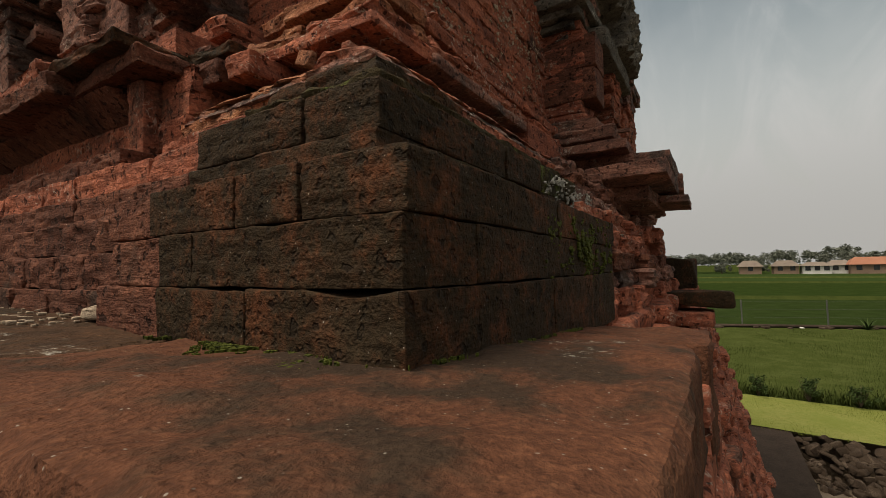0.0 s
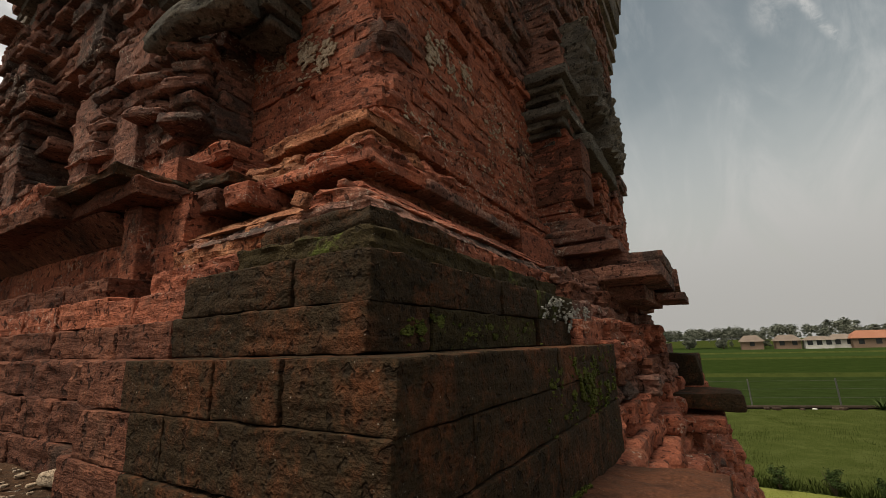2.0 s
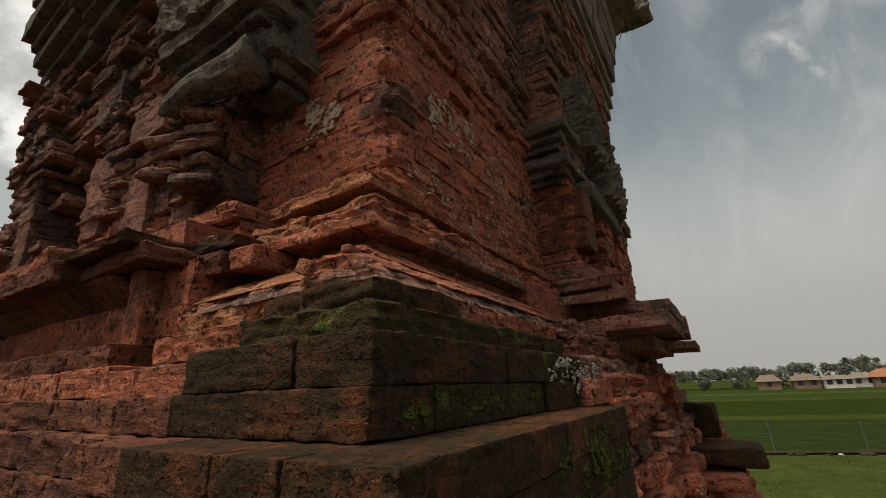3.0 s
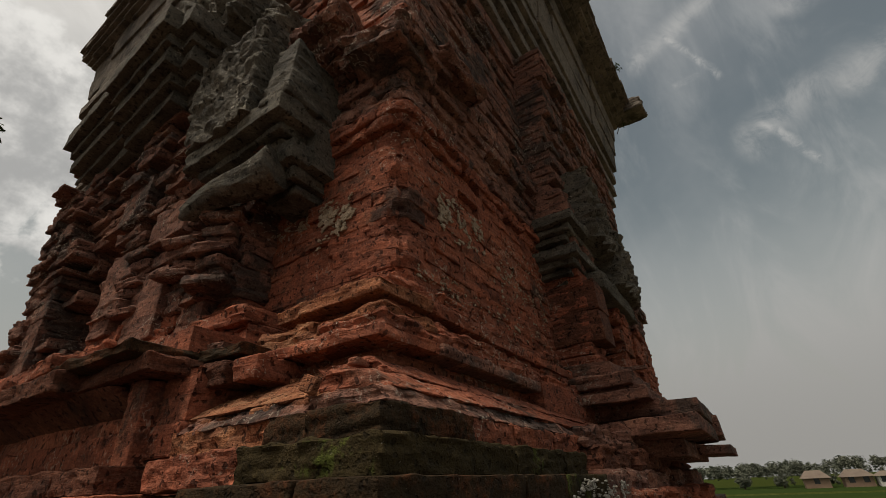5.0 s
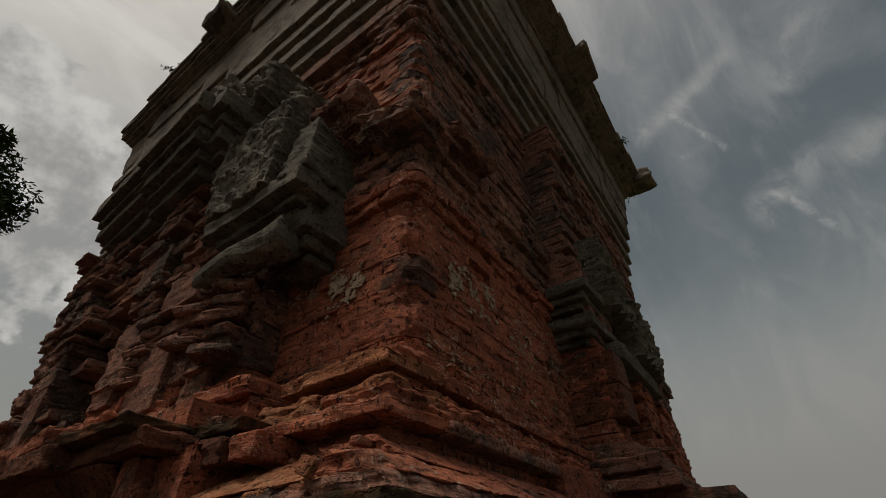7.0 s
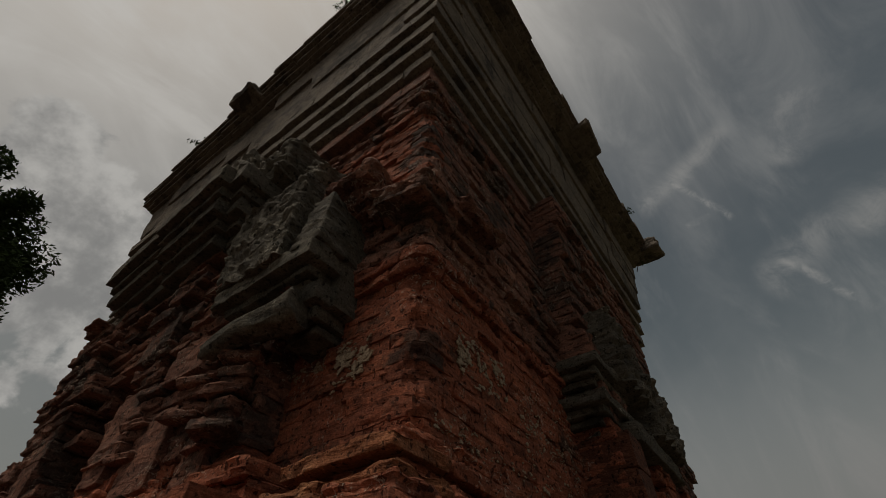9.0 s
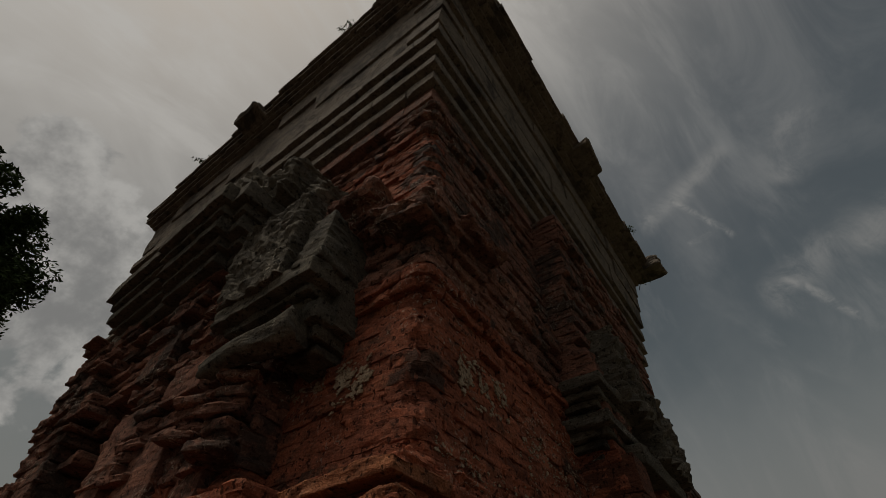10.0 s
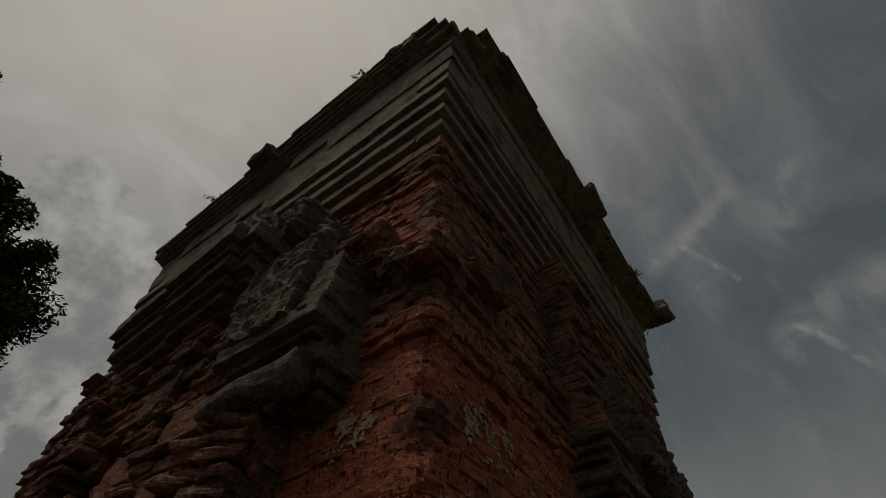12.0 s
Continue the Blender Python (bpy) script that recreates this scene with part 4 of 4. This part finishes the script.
ros_a = carved("carved_mass", (0.66, 0.40, 0.62), (2.80, 0.43, 5.28), side, (0, 0, 0), "eroded spiral carving in grey stone", 0.0, (50, 30, 50))
ros_b = carved("carved_mass", (0.7, 0.38, 0.56), (3.3, 0.40, 5.04), side, (0, 0, 0), "", 0.0, (50, 30, 40))
for ob in (ros_a, ros_b):
    for v in ob.data.vertices:
        d, _p = noise.voronoi(v.co * 8)
        w = (d[1] - d[0]) * 0.09 + noise.fractal(v.co * 9, 0.9, 2.1, 5) * 0.03
        v.co += Vector((-0.2, -0.9, 0.1)) * w
carved("long_stone", (1.0, 0.34, 0.12), (2.98, 0.42, 4.66), side, (0, 0, 0), "", 0.0, (30, 8, 5))

# dark lumps left hanging from the corner's overhang
for x, y, z, sx, sy, sz in ((0.66, 0.62, 5.34, 0.34, 0.34, 0.14), (0.60, 0.92, 5.60, 0.40, 0.34, 0.12), (0.64, 0.90, 5.50, 0.32, 0.26, 0.12), (0.66, 1.16, 5.62, 0.3, 0.3, 0.22), (0.58, 0.98, 5.71, 0.16, 0.10, 0.12), (1.02, 0.52, 5.44, 0.4, 0.3, 0.10)):
    single_block("overhanging_brick", (sx, sy, sz), (x + 0.08, y + 0.06, z), DUSK, temple, "dark overhanging brick lump", (rnd.uniform(-5, 5), rnd.uniform(-5, 5), rnd.uniform(-8, 8)), (14, 14, 8), 0.01, 0.006, 12, 3, 0.045, 8.0)

# plaster, moss and bird lime
flakes("plaster_patch", "R", 1.00, 1.42, 4.42, 4.70, 0.589, 1300, 0.006, PLASTER, temple, "remains of pale plaster")
flakes("plaster_patch", "L", 0.84, 1.06, 4.38, 4.62, 0.726, 1100, 0.006, PLASTER, temple, "")
flakes("plaster_patch", "L", 1.12, 1.40, 4.50, 4.62, 0.754, 420, 0.006, PLASTER, temple, "")
flakes("plaster_patch", "R", 1.5, 2.2, 4.15, 4.75, 0.593, 800, 0.005, PLASTER, temple, "")
flakes("plaster_patch", "R", 0.8, 2.2, 4.12, 4.25, 0.593, 300, 0.005, PLASTER, temple, "")
flakes("moss_patch", "R", 0.42, 1.05, 3.06, 3.34, -0.004, 420, 0.0045, MOSS, temple, "bright green moss on dark brick")
flakes("moss_patch", "R", 0.60, 0.98, 3.16, 3.31, -0.006, 520, 0.0045, MOSS, temple, "")
flakes("moss_patch", "R", 0.20, 0.75, 3.325, 3.385, 0.136, 340, 0.0045, MOSS, temple, "")
flakes("moss_patch", "R", -0.030, -0.004, 0.05, 0.50, 3.0920, 900, 0.0018, MOSS, temple, "", up=True)
flakes("moss_patch", "R", -0.075, -0.01, 0.02, 0.40, 3.0915, 700, 0.0016, MOSS, temple, "", up=True)
flakes("moss_patch", "R", -0.01, 0.65, -0.022, -0.004, lambda x, y: 3.092 - 0.065 * x, 500, 0.0016, MOSS, temple, "", up=True)
flakes("bird_lime", "R", 1.02, 1.36, 3.34, 3.46, 0.119, 420, 0.0045, CHALK, temple, "white bird droppings on brick")
flakes("bird_lime", "R", 0.80, 1.10, 3.38, 3.47, 0.124, 220, 0.0035, CHALK, temple, "")

# --- shaded foot of the temple below the ledge, down to the plinth
under = Heap()
z = 0.35
while z < 2.95:
    h = 0.085
    t = (z - 0.35) / 2.6
    lay("R", -0.24 if z > 2.75 else -0.6, 0.95, z, z + h, -0.235 - 0.30 * (1 - t), None, None, under, depth=0.3, div=(4, 2, 2), jut=0.008)
    lay("R", 0.95, 6.6, z, z + h, lambda u, t=t: 0.0 - 0.75 * (1 - t) ** 0.8, None, None, under, depth=0.4, div=(5, 3, 3), jut=0.03, rough=0.014, r=0.018, chips=3)
    z += h
under.link("brickwork", RED, temple, "rough brick courses of the stepped base")
part("base_core", box(-0.30, 6.4, 0.05, 6.2, 0.0, 2.78), DUSK, temple, "rough brick core")
single_block("projecting_slab", (0.62, 0.42, 0.09), (2.95, -0.16, 2.965), SOOT, temple, "dark stone slab jutting from the base", (0, 2, 0), (14, 10, 4))
single_block("projecting_slab", (0.5, 0.34, 0.08), (2.75, -0.10, 2.86), RED, temple, "", (0, 2, 0), (14, 10, 4))
single_block("projecting_slab", (0.18, 0.3, 0.22), (3.35, -0.02, 3.12), SOOT, temple, "", (0, 0, 0), (8, 8, 8))

# ---------------------------------------------------------------- ground
def sheet(name, x0, x1, y0, y1, z, material, label="", nx=2, ny=2, wave=0.0):
    bm = bmesh.new()
    bmesh.ops.create_grid(bm, x_segments=nx, y_segments=ny, size=0.5)
    for v in bm.verts:
        v.co = Vector((x0 + (v.co.x + 0.5) * (x1 - x0), y0 + (v.co.y + 0.5) * (y1 - y0), z))
        if wave:
            v.co.z += wave * noise.noise(v.co * 0.6)
    return tagged(part(name, bm, material, None), label, kind="structure")


def fence_x(y):
    return 25.4 - 0.33 * y


def strip(name, inner, outer, z, material, label, y0=-260, y1=60, n=160, wave=0.0):
    """A band of ground between two lines x = inner(y) and x = outer(y)."""
    verts, faces = [], []
    for i in range(n + 1):
        y = y0 + (y1 - y0) * i / n
        for j in range(9):
            x = inner(y) + (outer(y) - inner(y)) * j / 8
            verts.append((x, y, z + wave * noise.noise(Vector((x * 0.7, y * 0.7, 3)))))
    for i in range(n):
        for j in range(8):
            a = i * 9 + j
            faces.append((a, a + 1, a + 10, a + 9))
    return tagged(part(name, mesh_of(name, verts, faces), material), label, kind="structure")


# one ground sheet with the moat sunk into it: earth under everything, level land from the bank onwards
sheet("ground", -900, 900, -900, 900, -0.95, EARTH, "bare brown earth")
tagged(part("pavement", box(-6, 10.3, -1.42, 9, -0.95, 0.0), CONCRETE), "dark stained plinth round the temple", kind="structure")
sheet("water", -30, 9.2, -60, -1.43, -0.47, WATER, "muddy brown moat water")
strip("lawn", lambda y: 10.15 + 0.06 * y if y > -20 else 8.9, lambda y: 12.42, 0.015, LAWN, "sunlit yellow-green mown lawn", -60, 60, 240, 0.05)
tagged(part("bank", box(10.2, 12.45, -60, 60, -0.95, -0.06), EARTH), "earth bank under the lawn", kind="structure")
strip("meadow", lambda y: 12.42, lambda y: fence_x(y) - 0.3, 0.0, MEADOW, "green meadow", -90, 60, 200, 0.06)
strip("paddy_field", lambda y: fence_x(y) - 0.3, lambda y: 46 - 0.2 * y, -0.01, PADDY, "green rice field")
PADDY_DARK = surface("dark_rice_paddy", plain(((0.010, 0.019, 0.004), (0.017, 0.029, 0.0065), (0.028, 0.040, 0.010)), 0.7, 0.08), 0.95, 0.0)
PADDY_PALE = surface("pale_rice_paddy", plain(((0.020, 0.034, 0.009), (0.029, 0.045, 0.012), (0.042, 0.058, 0.018)), 0.4, 0.08), 0.95, 0.0)
strip("paddy_field", lambda y: 46 - 0.2 * y, lambda y: 82 - 0.1 * y, 0.0, PADDY_DARK, "dark green rice field")
strip("paddy_field", lambda y: 82 - 0.1 * y, lambda y: 190, -0.01, PADDY_PALE, "pale green rice field")
sheet("far_ground", 150, 900, -900, 900, -0.05, MEADOW, "far fields")
for k0, c in ((46, 0.2), (82, 0.1), (110, 0.05)):
    v, f = [], []
    for i in range(121):
        y = -200 + 2 * i
        x = k0 - c * y
        w, hh = 0.5, 0.28 + 0.1 * noise.noise(Vector((y * 0.4, k0, 0)))
        v += [(x - w, y, -0.02), (x - w * 0.4, y, hh), (x + w * 0.4, y, hh), (x + w, y, -0.02)]
    for i in range(120):
        for j in range(3):
            a = i * 4 + j
            f.append((a, a + 1, a + 5, a + 4))
    tagged(part("field_bund", mesh_of("field_bund", v, f), MEADOW), "low grassy bund between rice fields", kind="structure")


# rubble bank along the moat
rocks = Heap()
for i in range(1500):
    y = rnd.uniform(-14, -1.45)
    t = rnd.random()
    edge = 10.15 + 0.06 * y
    size = rnd.uniform(0.06, 0.2)
    SEED[0] += 1
    v, f = worn_block((size, size * rnd.uniform(0.6, 1.3), size * rnd.uniform(0.35, 0.7)), (2, 2, 2), size * 0.16, size * 0.08, 20, SEED[0], 2)
    m = np.array(Euler((rnd.uniform(-0.6, 0.6), 0.45 + rnd.uniform(-0.5, 0.5), rnd.uniform(0, 6.28))).to_matrix())
    rocks.add(v @ m.T + np.array((edge - 1.35 * t, y, -0.04 - 0.48 * t)), f)
bank_rocks = rocks.link("rubble_bank", ROCK, None)
tagged(bank_rocks, "loose brown stones lining the moat's bank", "stones", kind="stuff")


# ---------------------------------------------------------------- plants
def unit(a):
    return a / np.linalg.norm(a, axis=1, keepdims=True)


def leaf_cloud(centres, count, size, spread, g, flat=0.5):
    """Leaf blades scattered round the centres of many small clumps."""
    c = np.repeat(np.array([q[0] for q in centres], float), count, 0)
    r = np.repeat(np.array([q[1] for q in centres], float), count)
    n = len(c)
    p = c + unit(g.normal(size=(n, 3))) * (r * g.random(n) ** 0.45 * spread)[:, None]
    a = unit(g.normal(size=(n, 3)) * np.array((1, 1, flat)))
    b = unit(np.cross(a, g.normal(size=(n, 3))))
    s = (size * g.uniform(0.6, 1.4, n))[:, None]
    up = np.cross(a, b) * s * 0.15
    v = np.stack([p - a * s, p + b * s * 0.36 + up, p + a * s, p - b * s * 0.36 + up], 1).reshape(-1, 3)
    return v.tolist(), np.arange(4 * n).reshape(-1, 4).tolist()


def limb(points, radii, sides=7):
    v, f = [], []
    for (x, y, z), r in zip(points, radii):
        for i in range(sides):
            a = 2 * math.pi * i / sides
            v.append((x + r * math.cos(a), y + r * math.sin(a), z))
    for j in range(len(points) - 1):
        for i in range(sides):
            a, b = j * sides + i, j * sides + (i + 1) % sides
            f.append((a, b, b + sides, a + sides))
    return v, f


def shrub(place, height, label, g):
    ob = root("shrub", label, "shrub", place, "shrubs along the lawn")
    sv, sf = [], []
    for _ in range(14):
        a, lean = g.uniform(0, 6.28), g.uniform(0.05, 0.45)
        tip = (math.cos(a) * lean * height, math.sin(a) * lean * height, height * g.uniform(0.6, 0.95))
        v, f = limb([(0, 0, -0.02), tuple(x * 0.5 for x in tip), tip], (0.008, 0.006, 0.002), 4)
        f = [tuple(i + len(sv) for i in q) for q in f]
        sv += v
        sf += f
    part("stem", mesh_of("stem", sv, sf), BARK, ob)
    cs = [((g.normal() * 0.16 * height, g.normal() * 0.16 * height, height * g.uniform(0.25, 0.95)), 0.13 * height) for _ in range(30)]
    v, f = leaf_cloud(cs, 26, 0.028, 1.0, g)
    part("foliage", mesh_of("foliage", v, f, False), LEAF, ob)
    return ob


g = np.random.default_rng(21)
for x, y, hh in ((12.45, -1.1, 0.5), (12.5, -2.05, 0.52), (12.45, -2.9, 0.48), (12.5, -3.8, 0.5), (12.45, -4.8, 0.46), (12.5, -5.7, 0.5), (12.5, -0.2, 0.42)):
    shrub((x, y, 0.0), hh, "small twiggy green shrub beside the mown lawn", g)

# low weeds along the lawn's far edge, grass blades over lawn and meadow
def blades(name, x, y, hh, material, label):
    n = len(x)
    a = g.uniform(0, 6.28, n)
    dx, dy, w, lean = np.cos(a), np.sin(a), hh * 0.14, g.uniform(0.1, 0.8, n) * hh
    z = np.full(n, -0.02)
    v = np.stack([np.stack([x - dy * w, y + dx * w, z], 1), np.stack([x + dy * w, y - dx * w, z], 1), np.stack([x + dx * lean, y + dy * lean, hh], 1)], 1).reshape(-1, 3)
    return tagged(part(name, mesh_of(name, v.tolist(), np.arange(3 * n).reshape(-1, 3).tolist(), False), material), label, "grass", kind="stuff")


BLADE = surface("grass_blade", plain(((0.030, 0.042, 0.010), (0.050, 0.065, 0.016), (0.078, 0.090, 0.026)), 1.3, 0.01), 0.95, 0.0)
blades("weeds", 12.5 + np.abs(g.normal(size=9000)) * 0.4, g.uniform(-9, 1.0, 9000), g.uniform(0.04, 0.2, 9000), BLADE, "short green weeds beside the lawn")
blades("meadow_grass", 12.8 + 13.5 * g.random(60000) ** 1.3, g.uniform(-16, 1.5, 60000), g.uniform(0.015, 0.06, 60000), BLADE, "green meadow grass blades")
blades("lawn_grass", g.uniform(10.0, 12.4, 16000), g.uniform(-7, 0.8, 16000), g.uniform(0.015, 0.045, 16000), LAWN, "short mown lawn grass")

# ---------------------------------------------------------------- fence, pipe and stones at the field's edge
fence = root("field_fence", "thin wire fence on slim posts along the rice field", "fence", (fence_x(-4), -4, 0))
for i in range(14):
    y = 2.0 - 3.5 * i
    x = fence_x(y) + 0.35
    bm = box(-0.03, 0.03, -0.03, 0.03, -0.1, 1.32)
    bmesh.ops.bevel(bm, geom=bm.edges[:], offset=0.006, segments=1, affect="EDGES")
    post = part("post", bm, POST, fence)
    post.location = (x - fence_x(-4), y + 4, 0)
    post.rotation_euler = (rnd.uniform(-0.03, 0.03), rnd.uniform(-0.03, 0.03), 0)
    if i < 13:
        for hh in (0.45, 0.85, 1.22):
            x1 = fence_x(y - 3.5) + 0.35
            bm = bmesh.new()
            for px, py in ((x, y), (x1, y - 3.5)):
                for dz in (-0.004, 0.004):
                    for dx in (-0.004, 0.004):
                        bm.verts.new((px - fence_x(-4) + dx, py + 4, hh + dz))
            bm.verts.ensure_lookup_table()
            for q in ((0, 1, 5, 4), (2, 3, 7, 6), (0, 2, 6, 4), (1, 3, 7, 5)):
                bm.faces.new([bm.verts[j] for j in q])
            part("wire", bm, POST, fence)
v, f = limb([(0, 0, z) for z in np.linspace(0, 60, 41)], [0.085] * 41, 10)
pipe = part("pipe", mesh_of("pipe", v, f), CONCRETE, None)
tagged(pipe, "black pipe lying along the field fence", "pipe")
pipe.matrix_world = Matrix.Translation((fence_x(5) - 0.1, 5, 0.07)) @ Vector((0.33, -1, 0)).normalized().to_track_quat("Z", "Y").to_matrix().to_4x4()
for i in range(34):
    y = rnd.uniform(-20, 1)
    s = rnd.uniform(0.1, 0.3)
    ob = single_block("stone", (s, s * 1.2, s * 0.5), (fence_x(y) - rnd.uniform(0.25, 0.5), y, s * 0.16), WALLPAINT if rnd.random() < 0.2 else ROCK, None, "", (0, 0, rnd.uniform(0, 180)), (2, 2, 2), s * 0.15, s * 0.06, 12, 1)
    tagged(ob, "small pale stone lying beside the fence pipe", "stone", "stones along the pipe")
# spiky young plant by the fence
plant = root("agave_plant", "spiky green plant growing beside the fence", "plant", (fence_x(-6.3) - 0.5, -6.3, 0))
for i in range(16):
    a, e = i * 2.4, 0.45 + 0.9 * (i / 16)
    L, w = 0.85, 0.05
    bm = bmesh.new()
    prev = None
    for j in range(6):
        t = j / 5
        r, zz = L * t * math.cos(e), L * t * math.sin(e) - 0.25 * t * t
        ww = w * (1 - t) + 0.002
        c = Vector((math.cos(a) * r, math.sin(a) * r, zz))
        sd = Vector((-math.sin(a), math.cos(a), 0)) * ww
        row3 = [bm.verts.new(c - sd), bm.verts.new(c - Vector((0, 0, 0.02 * (1 - t)))), bm.verts.new(c + sd)]
        if prev:
            bm.faces.new((prev[0], prev[1], row3[1], row3[0]))
            bm.faces.new((prev[1], prev[2], row3[2], row3[1]))
        prev = row3
    part("leaf", bm, LEAF, plant)

# ---------------------------------------------------------------- village and woods on the far side of the fields
def house(place, w, d, wall_h, roof_h, wall_mat, roof_mat, label, windows=2):
    ob = root("house", label, "house", place, "village houses")
    part("wall", box(-d / 2, d / 2, -w / 2, w / 2, -0.2, wall_h), wall_mat, ob)
    bm = bmesh.new()
    e = 0.5
    pts = [(-d / 2 - e, -w / 2 - e, wall_h - 0.1), (d / 2 + e, -w / 2 - e, wall_h - 0.1), (d / 2 + e, w / 2 + e, wall_h - 0.1), (-d / 2 - e, w / 2 + e, wall_h - 0.1),
           (0, -w / 2 + min(1.5, w * 0.2), wall_h + roof_h), (0, w / 2 - min(1.5, w * 0.2), wall_h + roof_h)]
    vs = [bm.verts.new(p) for p in pts]
    for q in ((0, 1, 4), (1, 2, 5, 4), (2, 3, 5), (3, 0, 4, 5), (3, 2, 1, 0)):
        bm.faces.new([vs[i] for i in q])
    part("roof", bm, roof_mat, ob)
    for i in range(windows):
        y = -w / 2 + w * (i + 0.5) / windows
        win = part("window", box(-d / 2 - 0.05, -d / 2 + 0.05, y - 0.55, y + 0.55, 0.9, 2.1), GLASS, ob)
    return ob


house((150, -9.6, 0), 5.0, 6, 2.2, 1.6, BRICKHOUSE, TILE_OLD, "small brick house with a faded tiled roof", 1)
house((151, -17.6, 0), 5.4, 6, 2.2, 1.5, BRICKHOUSE, TILE_OLD, "low house with a grey-brown roof", 2)
house((148, -23.6, 0), 5.6, 5, 2.2, 0.9, WALLPAINT, TILE_OLD, "white walled house with a flat grey roof", 3)
house((152, -29, 0), 4.6, 6, 2.3, 1.2, WALLPAINT, TILE_OLD, "low white house with a brown roof", 2)
house((150, -35.0, 0), 9.5, 7, 2.4, 1.8, BRICKHOUSE, TILE, "long house with an orange tiled roof", 3)
house((152, -44.5, 0), 7.0, 7, 2.6, 1.3, WALLPAINT, TILE_OLD, "pale house with a grey roof", 2)
house((156, -56, 0), 9.0, 7, 2.6, 1.8, BRICKHOUSE, TILE, "house with an orange tiled roof", 3)

cs = []
for i in range(900):
    y = rnd.uniform(-130, 40)
    if -60 < y < -14 and rnd.random() < 0.45:
        continue
    top = 5.4 + 1.6 * noise.noise(Vector((y * 0.11, 0, 5))) + (2.2 if abs(y + 33) < 4 else 0) + (0.8 if abs(y + 17) < 3 else 0)
    cs.append(((rnd.uniform(158, 185), y, rnd.uniform(0.6, 1.0) * max(1.2, top)), rnd.uniform(0.7, 1.5)))
v, f = leaf_cloud(cs, 60, 0.42, 1.0, g)
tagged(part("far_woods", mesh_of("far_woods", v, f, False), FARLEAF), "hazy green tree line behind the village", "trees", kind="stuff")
for y, hh in ((6, 3.6), (-3, 3.4), (-12.5, 3.0), (-33, 6.2), (-28.5, 4.2), (-49, 5.0), (-40, 4.4)):
    ob = root("far_tree", "distant rounded green tree behind the houses", "tree", (157, y, 0), "trees by the village")
    tv, tf = limb([(0, 0, -0.1), (0.1, 0, hh * 0.3), (0, 0.1, hh * 0.6)], (0.22, 0.17, 0.08))
    part("trunk", mesh_of("trunk", tv, tf), BARK, ob)
    cs = [((g.normal() * hh * 0.2, g.normal() * hh * 0.32, hh * (0.52 + 0.2 * g.normal())), hh * 0.17) for _ in range(26)]
    v, f = leaf_cloud(cs, 60, 0.26, 1.0, g)
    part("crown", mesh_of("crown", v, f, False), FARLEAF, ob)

# ---------------------------------------------------------------- tall tree standing beside the temple
tree = root("tree", "tall dark-leaved tree standing beyond the temple", "tree", (-4.08, 13.3, 0))
tv, tf = limb([(0, 0, -0.5), (0.1, 0.05, 3), (-0.1, 0.1, 6), (0.05, 0, 9), (0.2, 0, 12)], (0.36, 0.30, 0.24, 0.17, 0.08), 12)
part("trunk", mesh_of("trunk", tv, tf), BARK, tree)
cs = []
for i in range(420):
    d = g.normal(size=3)
    d /= np.linalg.norm(d)
    r = g.uniform(0.55, 1.0)
    cs.append(((d[0] * 4.5 * r, d[1] * 4.5 * r, 9.4 + d[2] * 4.1 * r), g.uniform(0.35, 0.75)))
for i in range(26):
    cs.append(((3.4 + g.normal() * 0.5, -0.8 + g.normal() * 0.9, g.uniform(3.9, 6.4)), g.uniform(0.2, 0.42)))
for i in range(14):
    cs.append(((-2.4 + g.normal() * 0.6, -1.0 + g.normal() * 0.6, 15.0 + g.normal() * 0.35), 0.4))
for i in range(9):
    a = i * 0.7
    tip = (math.cos(a) * 2.9, math.sin(a) * 2.9, 8.4 + 2.2 * (i % 3) * 0.6)
    lv, lf = limb([(0, 0, 5 + 0.4 * i), (tip[0] * 0.5, tip[1] * 0.5, tip[2] - 1.0), tip], (0.13, 0.08, 0.03), 6)
    part("limb", mesh_of("limb", lv, lf), BARK, tree)
v, f = leaf_cloud(cs, 480, 0.085, 1.0, g)
part("crown", mesh_of("crown", v, f, False), LEAF, tree)

# ---------------------------------------------------------------- small plants rooted in the brickwork
for x, y, z, hh in ((6.30, 0.02, 9.05, 0.16), (0.13, 1.60, 9.44, 0.13), (0.22, 4.8, 9.44, 0.10), (5.4, -0.20, 9.44, 0.12)):
    tuft = root("wall_weed", "small leafy weed rooted in the brick cornice", "weed", (x, y, z), "weeds on the cornice")
    sv, sf = limb([(0.12, 0.12, -0.05), (0.02, 0.02, hh * 0.5), (0, -0.02, hh)], (0.008, 0.006, 0.003), 5)
    part("stem", mesh_of("stem", sv, sf), BARK, tuft)
    cs = [((g.normal() * 0.06, g.normal() * 0.06, hh * g.uniform(0.3, 1.1)), 0.06) for _ in range(8)]
    v, f = leaf_cloud(cs, 14, 0.022, 1.0, g)
    part("foliage", mesh_of("foliage", v, f, False), LEAF, tuft)
